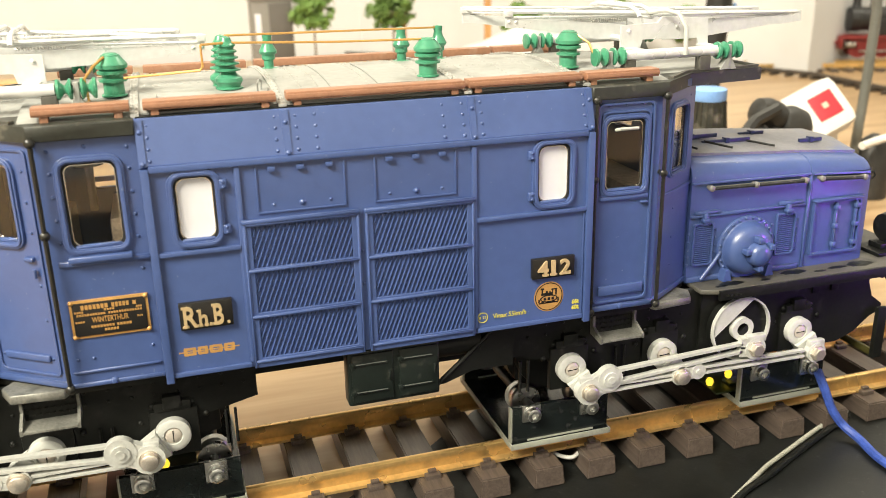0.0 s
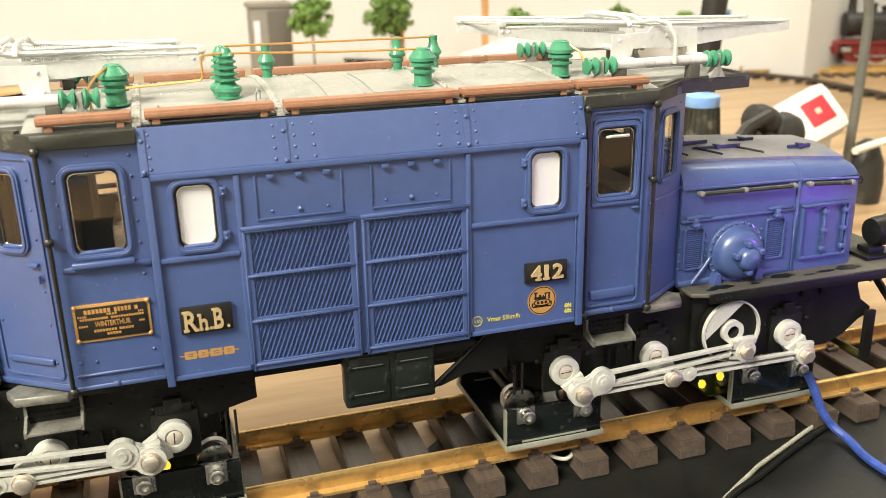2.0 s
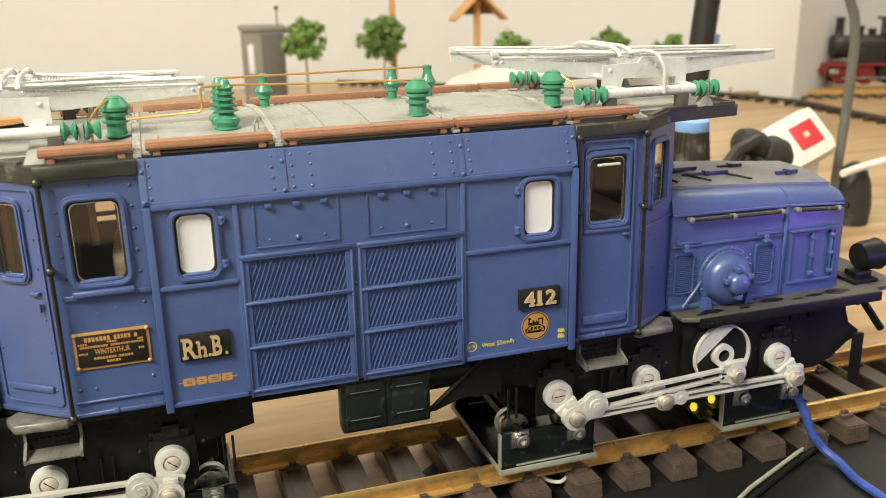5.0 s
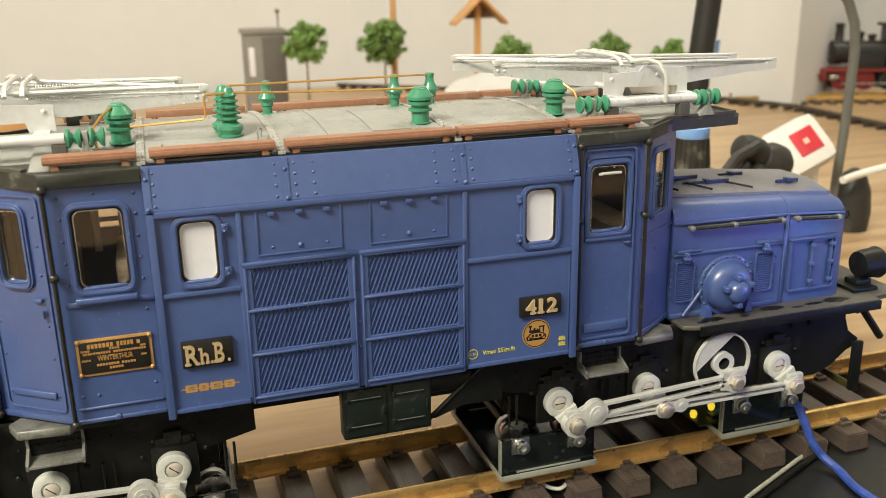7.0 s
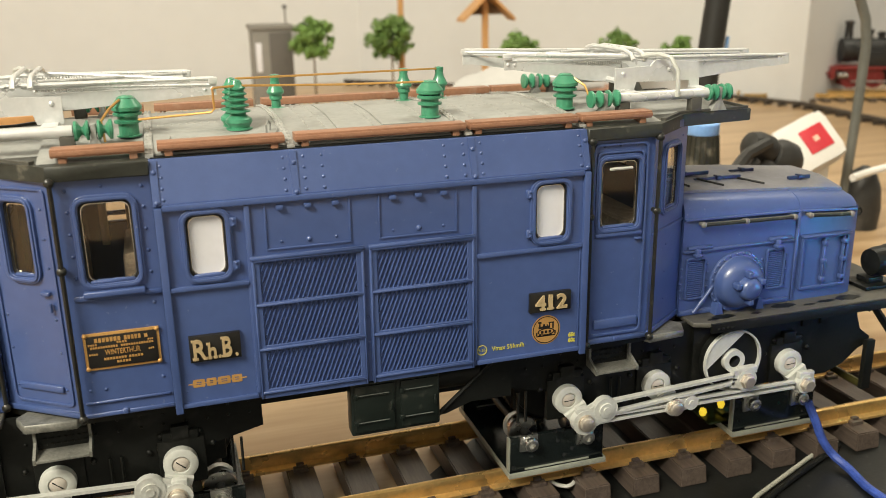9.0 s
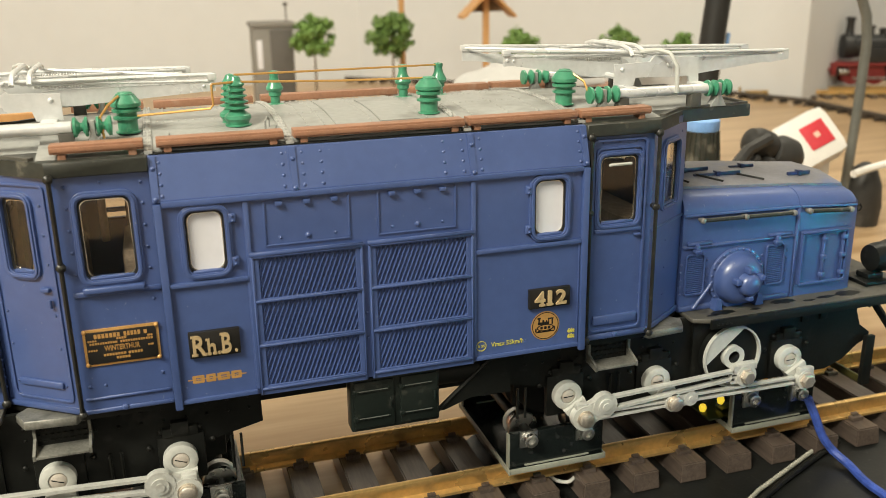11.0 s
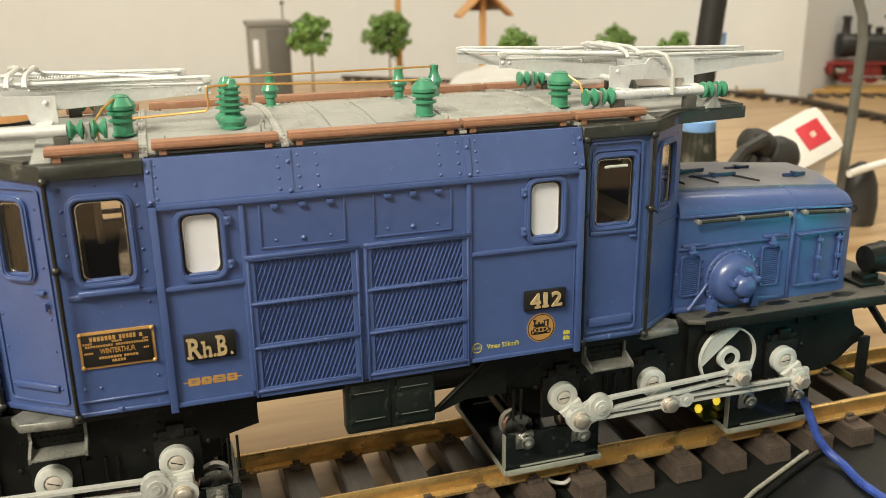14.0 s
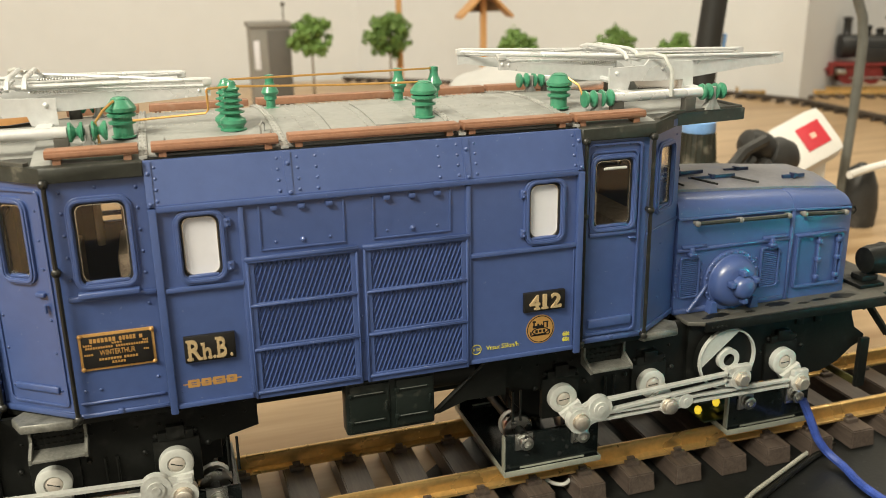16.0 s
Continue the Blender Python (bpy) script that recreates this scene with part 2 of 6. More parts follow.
def lathe(bm, centre, way, profile, seg=20):
    """Turned body: profile rows of (distance along way, radius)."""
    a, b, w = tri_frame(way)
    c = Vector(centre)
    rings = []
    for h, r in profile:
        rings.append([bm.verts.new(c + w * h + max(r, 1e-5) * (math.cos(2 * math.pi * k / seg) * a + math.sin(2 * math.pi * k / seg) * b)) for k in range(seg)])
    for u, v in zip(rings, rings[1:]):
        for k in range(seg):
            bm.faces.new((u[k], u[(k + 1) % seg], v[(k + 1) % seg], v[k]))
    bm.faces.new(rings[0][::-1])
    bm.faces.new(rings[-1])


def prism(bm, outline, lo, hi, axis="z", m=None, bevel=0.0):
    """An outline of 2D points drawn out along an axis. axis y: points are (x, z); axis x: (y, z)."""
    def at(p, h):
        if axis == "z":
            v = Vector((p[0], p[1], h))
        elif axis == "y":
            v = Vector((p[0], h, p[1]))
        else:
            v = Vector((h, p[0], p[1]))
        return m @ v if m is not None else v
    a, b = [bm.verts.new(at(p, lo)) for p in outline], [bm.verts.new(at(p, hi)) for p in outline]
    n = len(outline)
    fs = [bm.faces.new((a[i], a[(i + 1) % n], b[(i + 1) % n], b[i])) for i in range(n)]
    fs += [bm.faces.new(a[::-1]), bm.faces.new(b)]
    if bevel:
        es = list({e for f in fs for e in f.edges})
        bmesh.ops.bevel(bm, geom=es, offset=bevel, segments=1, affect="EDGES")


def rounded(x0, x1, z0, z1, r, n=4):
    pts = []
    for cx, cz, s in ((x1 - r, z1 - r, 0), (x0 + r, z1 - r, 90), (x0 + r, z0 + r, 180), (x1 - r, z0 + r, 270)):
        for k in range(n + 1):
            a = radians(s + 90 * k / n)
            pts.append((cx + r * math.cos(a), cz + r * math.sin(a)))
    return pts


def ring(bm, outer, inner, lo, hi, m=None):
    """A frame between two outlines with the same number of points, in x and z, from y = lo (outside) to hi."""
    def put(p, h):
        v = Vector((p[0], h, p[1]))
        return bm.verts.new(m @ v if m is not None else v)
    n = len(outer)
    ol, oh, il, ih = [[put(p, h) for p in o] for o, h in ((outer, lo), (outer, hi), (inner, lo), (inner, hi))]
    for i in range(n):
        j = (i + 1) % n
        for q in ((ol[i], ol[j], il[j], il[i]), (oh[i], oh[j], ol[j], ol[i]), (il[i], il[j], ih[j], ih[i]), (ih[i], ih[j], oh[j], oh[i])):
            bm.faces.new(q)


def holed(bm, x0, x1, z0, z1, lo, hi, holes, m=None):
    """A plate in x and z with rectangular holes (x0, x1, z0, z1), thickness lo to hi in y."""
    xs = sorted({x0, x1, *(h[0] for h in holes), *(h[1] for h in holes)})
    zs = sorted({z0, z1, *(h[2] for h in holes), *(h[3] for h in holes)})
    cache = {}

    def put(x, y, z):
        k = (x, y, z)
        if k not in cache:
            v = Vector(k)
            cache[k] = bm.verts.new(m @ v if m is not None else v)
        return cache[k]

    def full(i, k):
        if i < 0 or k < 0 or i >= len(xs) - 1 or k >= len(zs) - 1:
            return False
        cx, cz = (xs[i] + xs[i + 1]) / 2, (zs[k] + zs[k + 1]) / 2
        return not any(h[0] < cx < h[1] and h[2] < cz < h[3] for h in holes)

    for i in range(len(xs) - 1):
        for k in range(len(zs) - 1):
            if not full(i, k):
                continue
            a, b, c, d = xs[i], xs[i + 1], zs[k], zs[k + 1]
            bm.faces.new((put(a, lo, c), put(b, lo, c), put(b, lo, d), put(a, lo, d)))
            bm.faces.new((put(a, hi, c), put(a, hi, d), put(b, hi, d), put(b, hi, c)))
            for ok, p, q in ((full(i - 1, k), (a, c), (a, d)), (full(i + 1, k), (b, c), (b, d)), (full(i, k - 1), (a, c), (b, c)), (full(i, k + 1), (a, d), (b, d))):
                if not ok:
                    bm.faces.new((put(p[0], lo, p[1]), put(q[0], lo, q[1]), put(q[0], hi, q[1]), put(p[0], hi, p[1])))


def dome(bm, p, r, way=(0, -1, 0), m=None, seg=7, tall=0.8):
    """A rivet head."""
    a, b, w = tri_frame(way)
    p = Vector(p)
    rings = []
    for f, h in ((1.0, 0.0), (0.8, 0.55), (0.35, 0.95)):
        vs = []
        for k in range(seg):
            q = p + r * f * (math.cos(2 * math.pi * k / seg) * a + math.sin(2 * math.pi * k / seg) * b) + w * r * tall * h
            vs.append(bm.verts.new(m @ q if m is not None else q))
        rings.append(vs)
    for u, v in zip(rings, rings[1:]):
        for k in range(seg):
            bm.faces.new((u[k], u[(k + 1) % seg], v[(k + 1) % seg], v[k]))
    bm.faces.new(rings[-1])


def letters(name, body, height, x, y, z, material, parent, depth=0.0002, width=None, label="", bold=0.0, m=None):
    """Words on a wall that faces -y, standing on (x, z)."""
    cu = bpy.data.curves.new(name, "FONT")
    cu.body, cu.size, cu.extrude, cu.offset = body, 1.0, 0.5, bold
    cu.resolution_u = 3
    tmp = bpy.data.objects.new(name, cu)
    scene.collection.objects.link(tmp)
    bpy.context.view_layer.update()
    me = bpy.data.meshes.new_from_object(tmp.evaluated_get(bpy.context.evaluated_depsgraph_get()))
    bpy.data.objects.remove(tmp)
    co = np.array([v.co[:] for v in me.vertices])
    lo, hi = co.min(0), co.max(0)
    s = height / (hi[1] - lo[1])
    sx = s if width is None else width / (hi[0] - lo[0])
    for v in me.vertices:
        q = Vector((x + (v.co.x - lo[0]) * sx, y - (v.co.z + 0.5) * depth, z + (v.co.y - lo[1]) * s))
        v.co = m @ q if m is not None else q
    me.materials.clear()
    me.materials.append(material)
    ob = new(name, me)
    ob.parent = parent
    if label:
        ob["label"] = label
    return ob

# ---- the place: room, table, black sheet, track
def room():
    plan = [(-2.4, 1.72), (0.45, 1.66), (1.03, 1.12), (1.078, 0.955), (1.75, 1.35), (2.6, 1.35)]
    bm = bm_new()
    prism(bm, plan + [(2.6, 1.9), (-2.4, 1.9)], -0.75, 1.85)
    solid("wall_north", bm, WALL, "cream white plaster wall with an angled corner", "wall", kind="structure")
    for name, o in (("wall_south", (-2.4, 2.6, -2.6, -2.5)), ("wall_west", (-2.5, -2.4, -2.6, 1.9)), ("wall_east", (2.6, 2.7, -2.6, 1.9))):
        bm = bm_new()
        box(bm, *o, -0.75, 1.85)
        solid(name, bm, WALL, "cream white plaster wall", "wall", kind="structure")
    bm = bm_new()
    box(bm, -2.5, 2.7, -2.6, 1.9, -0.8, -0.75)
    solid("floor", bm, FLOOR, "grey floor under the table", "floor", kind="structure")
    bm = bm_new()
    box(bm, -2.5, 2.7, -2.6, 1.9, 1.85, 1.9)
    solid("ceiling", bm, CEIL, "white painted ceiling", "ceiling", kind="structure")


def table():
    t = thing("table", "long table with a light wooden top", "table")
    bm = bm_new()
    box(bm, -1.3, 1.6, -0.75, 1.64, -0.03, 0.0, 0.002)
    part("tabletop", bm, BOARD, t)
    for x, y in ((-1.2, -0.65), (1.0, -0.65), (-1.2, 1.5), (0.4, 1.5)):
        bm = bm_new()
        box(bm, x - 0.03, x + 0.03, y - 0.03, y + 0.03, -0.75, -0.03, 0.003)
        part("leg", bm, BOARD, t)


def black_sheet():
    bm = bm_new()
    prism(bm, [(0.068, -0.016), (0.105, 0.006), (0.150, 0.043), (0.33, 0.048), (0.41, 0.05), (0.48, 0.0), (0.52, -0.1), (0.52, -0.6), (-0.25, -0.6), (-0.25, -0.048), (0.03, -0.046)], 0.0, 0.0012)
    solid("black_sheet", bm, BLACKMAT, "thin dusty black sheet lying on the wooden table", "sheet")


def track():
    t = thing("track", "garden railway track with brass rails on brown sleepers", "railway track")
    for y in (-0.02375, 0.02375):
        bm = bm_new()
        prof = [(-0.0033, 0.0112), (0.0033, 0.0112), (0.0033, 0.0124), (0.0009, 0.0134), (0.0009, 0.0166), (0.0014, 0.0174), (0.0014, 0.0196), (0.0009, 0.0200), (-0.0009, 0.0200), (-0.0014, 0.0196), (-0.0014, 0.0174), (-0.0009, 0.0166), (-0.0009, 0.0134), (-0.0033, 0.0124)]
        prism(bm, [(y + p, z) for p, z in prof], -0.30, 0.47, "x")
        part("rail", bm, BRASSRAIL, t, "tarnished brass rail")
    bm = bm_new()
    vs = box(bm, -0.0072, 0.0072, -0.0385, 0.0385, 0.0013, 0.0108)
    for v in vs:
        if v.co.z > 0.005:
            v.co.x *= 0.9
            v.co.y *= 0.985
    bmesh.ops.bevel(bm, geom=list(bm.edges), offset=0.0006, segments=2, affect="EDGES")
    for s in (-1, 1):
        for g in (-1, 1):
            y = s * 0.02375 + g * 0.0046
            box(bm, -0.0034, 0.0034, y - 0.0017, y + 0.0017, 0.0104, 0.0128, 0.0004)
            box(bm, -0.0018, 0.0018, y - 0.0010 - g * 0.0012, y + 0.0010 - g * 0.0012, 0.0128, 0.0142, 0.0003)
    me = finish("sleeper", bm, SLEEPER)
    for k in range(-19, 11):
        ob = new("sleeper", me)
        ob.parent = t
        ob.location = (0.2011 + 0.025 * k, 0.0, 0.0)


def roller_stand(x0, leds, label):
    """Rollers on which the driven wheels turn on the spot."""
    t = thing("roller_stand", label, "roller stand", "roller stands under the locomotive")
    x1, zb = x0 + 0.047, 0.0202
    bm = bm_new()
    box(bm, x0 + 0.0008, x1 - 0.0008, -0.0335, 0.0335, zb, zb + 0.0024)
    part("base_plate", bm, ACRYLIC_BLACK, t)
    for a, b, c, d in ((x0, x0 + 0.0008, -0.0343, 0.0343), (x1 - 0.0008, x1, -0.0343, 0.0343), (x0 + 0.0008, x1 - 0.0008, -0.0343, -0.0335)):
        bm = bm_new()
        box(bm, a, b, c, d, zb, zb + 0.0026, 0.0003)
        part("plate_edge", bm, RAWEDGE, t, "pale sawn acrylic edge")
    for y in (-0.0325, 0.0300):
        bm = bm_new()
        box(bm, x0 + 0.0012, x1 - 0.001, y, y + 0.0025, zb + 0.0026, 0.0390, 0.0003)
        side = part("side_plate", bm, ACRYLIC_BLACK, t, "glossy black acrylic plate")
        bm = bm_new()
        box(bm, x0 + 0.0003, x0 + 0.0012, y, y + 0.0026, zb + 0.0026, 0.0392, 0.0002)
        box(bm, x0 + 0.008, x1 - 0.008, y - 0.0006, y, zb + 0.0028, zb + 0.0034)
        part("plate_edge", bm, RAWEDGE, side, "pale sawn acrylic edge")
    for dx in (0.0095, 0.0365):
        x, z = x0 + dx, 0.0355 if dx > 0.02 else 0.0368
        bm = bm_new()
        box(bm, x - 0.0042, x + 0.0042, -0.0337, -0.0325, z - 0.0044, 0.0400, 0.0003)
        part("washer_plate", bm, STEEL, t, "small square steel washer plate")
        bm = bm_new()
        lathe(bm, (x, -0.0337, z), (0, -1, 0), [(0, 0.0037), (0.0008, 0.0037), (0.0008, 0.0031), (0.0034, 0.0031), (0.0037, 0.0027), (0.0037, 0.0016), (0.0022, 0.0015), (0.0022, 0.0)], 12)
        part("bolt", bm, STEEL, t, "steel hexagon socket bolt")
        for y in (-0.0270, 0.0190):
            bm = bm_new()
            lathe(bm, (x, y, z + 0.002), (0, 1, 0), [(0, 0.003), (0, 0.0066), (0.0012, 0.0070), (0.0018, 0.0058), (0.0062, 0.0058), (0.0068, 0.007), (0.008, 0.0066), (0.008, 0.003)], 20)
            part("roller", bm, STEEL, t, "polished steel roller")
        bm = bm_new()
        tube(bm, [(x, -0.0325, z + 0.002), (x, 0.030, z + 0.002)], 0.0022, 10)
        part("axle", bm, BLACK, t)
    if leds:
        bm = bm_new()
        box(bm, x0 - 0.006, x1 - 0.004, -0.024, 0.010, 0.0227, 0.0236, 0.0002)
        box(bm, x0 + 0.004, x0 + 0.012, -0.020, -0.014, 0.0236, 0.0250, 0.0002)
        board = part("circuit_board", bm, mat("circuit_board", (0.03, 0.05, 0.02), 0.4, var=0.2), t, "small green circuit board")
        for px, py, pz in leds:
            bm = bm_new()
            lathe(bm, (px, py, pz), (0, 0, 1), [(-0.0022, 0.0004), (-0.0018, 0.0013), (0.0, 0.0019), (0.0016, 0.0014), (0.0022, 0.0003)], 12)
            part("led", bm, LED, board, "lit yellow light emitting diode")
            bm = bm_new()
            tube(bm, [(px, py, 0.0234), (px, py, pz - 0.001)], 0.0005, 6)
            part("led_leg", bm, STEEL, board)
    return t


LED = mat("yellow_led", (1.0, 0.70, 0.05), 0.3, var=0.02, emit=0.8)
room()
table()
black_sheet()
track()
roller_stand(0.1345, (), "black acrylic roller stand on the brass rails under the wheels")
roller_stand(0.2480, ((0.2440, -0.0155, 0.0253), (0.2541, -0.0154, 0.0278)), "black acrylic roller stand with lit yellow diodes")
roller_stand(-0.0235, ((-0.0058, -0.0225, 0.0362),), "black acrylic roller stand with one lit yellow diode")
roller_stand(-0.1365, (), "black acrylic roller stand on the brass rails under the wheels")

# ---- the locomotive
XR = 0.157
YW = -0.0565
ZB, ZC, ZT = 0.088, 0.161, 0.176
MIR = Matrix.Diagonal((1, -1, 1, 1))
HALF = Matrix.Translation((XR, 0, 0)) @ Matrix.Rotation(math.pi, 4, "Z")
GLASS = glass_mat("cab_glass", (0.86, 0.84, 0.80))
loco = thing("locomotive", "blue model electric locomotive with grey roof on roller stands", "model locomotive")


def window_set(x0, x1, z0, z1, m, parent, r=0.003, glass=GLASS, label="", sill=False, hinge=0):
    """Raised frame, black gasket, pale inner trim and pane in an opening."""
    bm = bm_new()
    ring(bm, rounded(x0 - 0.0022, x1 + 0.0022, z0 - 0.0022, z1 + 0.0022, r + 0.0022), rounded(x0, x1, z0, z1, r), -0.0011, 0.0012, m)
    ring(bm, rounded(x0 - 0.0015, x1 + 0.0015, z0 - 0.0015, z1 + 0.0015, r + 0.0015), rounded(x0 - 0.0004, x1 + 0.0004, z0 - 0.0004, z1 + 0.0004, r), -0.0016, -0.0011, m)
    box(bm, x0 + 0.0012, x1 - 0.0012, -0.0006, 0.0016, z0 - 0.0001, z0 + 0.0010, 0.0003, m)
    if sill:
        box(bm, x0 - 0.0015, x1 + 0.0015, -0.0028, 0.0, z0 - 0.0042, z0 - 0.0022, 0.0004, m)
    for k in (0.15, 0.85):
        if hinge:
            hx = x1 + 0.0026 if hinge > 0 else x0 - 0.0026
            zz = z0 + k * (z1 - z0)
            box(bm, hx - 0.0012, hx + 0.0012, -0.0016, 0, zz - 0.0016, zz + 0.0016, 0.0003, m)
            dome(bm, (hx, -0.0016, zz + 0.0009), 0.0006, (0, -1, 0), m)
            dome(bm, (hx, -0.0016, zz - 0.0009), 0.0006, (0, -1, 0), m)
    w = part("window_frame", bm, BLUE, parent)
    bm = bm_new()
    ring(bm, rounded(x0, x1, z0, z1, r), rounded(x0 + 0.0007, x1 - 0.0007, z0 + 0.0007, z1 - 0.0007, r), 0.0002, 0.0016, m)
    part("gasket", bm, RUBBER, w, "black rubber gasket")
    bm = bm_new()
    ring(bm, rounded(x0 + 0.0007, x1 - 0.0007, z0 + 0.0007, z1 - 0.0007, r), rounded(x0 + 0.00095, x1 - 0.00095, z0 + 0.00095, z1 - 0.00095, r), 0.0004, 0.0014, m)
    part("inner_trim", bm, CHROME, w, "thin bright metal trim")
    bm = bm_new()
    prism(bm, rounded(x0 + 0.0009, x1 - 0.0009, z0 + 0.0009, z1 - 0.0009, r), 0.0008, 0.0013, "y", m)
    p = part("pane", bm, glass, w, label)
    if glass is GLASS:
        p.visible_shadow = False


def wall_main(m):
    """One long side of the body."""
    wins = [(0.0094, 0.0222, 0.1358, 0.1575), (0.1350, 0.1478, 0.1358, 0.1575)]
    t = lambda y: y - YW
    bm = bm_new()
    holed(bm, 0.0, XR, ZB, ZC, 0.0, 0.002, wins, m)
    wall = part("body_side", bm, BLUE, loco)
    bm = bm_new()
    prism(bm, [(0.0, ZC), (-0.0005, ZC + 0.0008), (0.0042, ZT + 0.0002), (0.0062, ZT + 0.0002), (0.002, ZC)], 0.0, XR, "x", m)
    part("top_band", bm, BLUE, wall)
    bm = bm_new()
    # posts, rails and edging that stand proud
    for a, b, c, d, e in ((0.0, 0.0026, ZB - 0.001, ZC, 0.0012), (XR - 0.0026, XR, ZB - 0.001, ZC, 0.0012), (0.0286, 0.0304, 0.0905, 0.1595, 0.0007), (0.1098, 0.1116, 0.0905, 0.1595, 0.0007),
                          (0.0026, XR - 0.0026, 0.1597, 0.1617, 0.0011), (0.0026, 0.0286, 0.1316, 0.1332, 0.0010), (0.1116, XR - 0.0026, 0.1316, 0.1332, 0.0010),
                          (0.0026, 0.0286, 0.0885, 0.0902, 0.0007), (0.1116, XR - 0.0026, 0.0885, 0.0902, 0.0007), (0.0282, 0.0289, 0.0902, 0.1316, 0.0004), (0.1535, 0.1542, 0.0902, 0.1316, 0.0004)):
        box(bm, a, b, -1.5 * e, 0.0, c, d, 0.00035, m)
    for a, b in ((0.0352, 0.0650), (0.0749, 0.1042)):
        for q in ((a, a + 0.0006, 0.1432, 0.1586), (b - 0.0006, b, 0.1432, 0.1586), (a, b, 0.1428, 0.1434)):
            box(bm, q[0], q[1], -0.0006, 0.0, q[2], q[3], 0.0002, m)
        for k in range(3):
            cx = a + (b - a) * (0.18 + 0.32 * k)
            box(bm, cx - 0.0012, cx + 0.0012, -0.0016, 0.0, 0.1570, 0.1585, 0.0003, m)
            dome(bm, (cx, 0, 0.1455), 0.0006 if k != 1 else 0.0011, (0, -1, 0), m)
    part("trim", bm, BLUE, wall)
    bm = bm_new()
    # riveted seams of the leaning band
    way = Vector((0, -1, 0.32)).normalized()
    for cx in (0.0, 0.0467, 0.1110, XR):
        for dx in (-0.0034, 0.0034):
            if 0 < cx + dx < XR:
                for k in range(4):
                    f = 0.1 + 0.27 * k
                    dome(bm, (cx + dx, 0.0046 * f - 0.0004, ZC + 0.001 + (ZT - ZC - 0.002) * f), 0.00075, way, m)
        for f in (0.05, 0.78):
            dome(bm, (min(max(cx, 0.0012), XR - 0.0012), 0.0046 * f - 0.0012, ZC + 0.001 + (ZT - ZC - 0.002) * f), 0.0009, way, m)
    for cx in (0.0565, 0.1005):
        for k in range(4):
            f = 0.1 + 0.27 * k
            dome(bm, (cx, 0.0046 * f - 0.0004, ZC + 0.001 + (ZT - ZC - 0.002) * f), 0.00075, way, m)
    for cx in (0.0, 0.0455, 0.1098, XR - 0.0024):
        vs = box(bm, cx, cx + 0.0024, -0.0011, 0.0, ZC + 0.0006, ZT, 0.0)
        for v in vs:
            v.co = m @ Vector((v.co.x, v.co.y + 0.0046 * (v.co.z - ZC) / (ZT - ZC), v.co.z))
    for z in (0.100, 0.110, 0.122):
        dome(bm, (0.0009, -0.0012, z), 0.0006, (0, -1, 0), m)
        dome(bm, (0.0697, 0.0, z + 0.004), 0.0007, (0, -1, 0), m)
    for p in ((0.0205, 0.0945), (0.0045, 0.0945), (0.132, 0.094)):
        dome(bm, (p[0], 0, p[1]), 0.0003, (0, -1, 0), m)
    tagged(part("riveting", bm, BLUE, wall), kind="stuff")
    for k, (a, b, c, d) in enumerate(wins):
        window_set(a, b, c, d, m, wall, 0.0028, BLIND, "white blind behind the pane", hinge=1 if k == 0 else -1)
    # two ventilation doors with three mesh fields each
    for a, b in ((0.0296, 0.0688), (0.0708, 0.1104)):
        fields = [(a + 0.0029, b - 0.0026, z, z + 0.0144) for z in (0.0914, 0.1082, 0.1243)]
        bm = bm_new()
        holed(bm, a, b, ZB - 0.0003, 0.1412, -0.0010, -0.0001, fields, m)
        for z in (0.1064, 0.1230, 0.1392, 0.0898):
            box(bm, a + 0.0006, b - 0.0006, -0.0019, -0.0010, z, z + 0.0011, 0.0003, m)
        box(bm, a - 0.0003, b + 0.0003, -0.0022, -0.0010, 0.1400, 0.1415, 0.0003, m)
        for e in (a, b - 0.0010):
            box(bm, e, e + 0.0010, -0.0017, -0.0010, ZB, 0.1400, 0.0003, m)
        door = part("vent_door", bm, BLUE, wall)
        for x0, x1, z0, z1 in fields:
            bm = bm_new()
            for sgn, pitch, hw, dep in ((1, 0.00165, 0.00026, 0.0008), (-1, 0.00165, 0.00015, 0.00050)):
                run = (z1 - z0) * (0.40 if sgn > 0 else 0.52)
                n = int((x1 - x0 + run) / pitch) + 1
                for k in range(n + 1):
                    s = x0 - run + k * pitch
                    lo, hi = (s, s + run) if sgn > 0 else (s + run, s)
                    f0, f1 = 0.0, 1.0
                    for lim, up in ((x0, False), (x1, True)):
                        if (lo > lim) == up and (hi > lim) == up:
                            f0 = 2
                            break
                        fx = (lim - lo) / (hi - lo)
                        if (lo > lim) == up:
                            f0 = max(f0, fx)
                        elif (hi > lim) == up:
                            f1 = min(f1, fx)
                    if f0 >= f1 - 0.02:
                        continue
                    p, q = (lo + (hi - lo) * f0, z0 + (z1 - z0) * f0), (lo + (hi - lo) * f1, z0 + (z1 - z0) * f1)
                    a4 = [bm.verts.new(m @ Vector((p[0] + s2, y2, p[1]))) for s2, y2 in ((-hw, 0), (0, -dep), (hw, 0))]
                    b4 = [bm.verts.new(m @ Vector((q[0] + s2, y2, q[1]))) for s2, y2 in ((-hw, 0), (0, -dep), (hw, 0))]
                    bm.faces.new((a4[0], a4[1], b4[1], b4[0]))
                    bm.faces.new((a4[1], a4[2], b4[2], b4[1]))
            part("mesh_field", bm, BLUE, door, "blue expanded metal mesh")
    return wall


side = wall_main(Matrix.Translation((0, YW, 0)))
far_side = wall_main(MIR @ Matrix.Translation((0, YW, 0)))


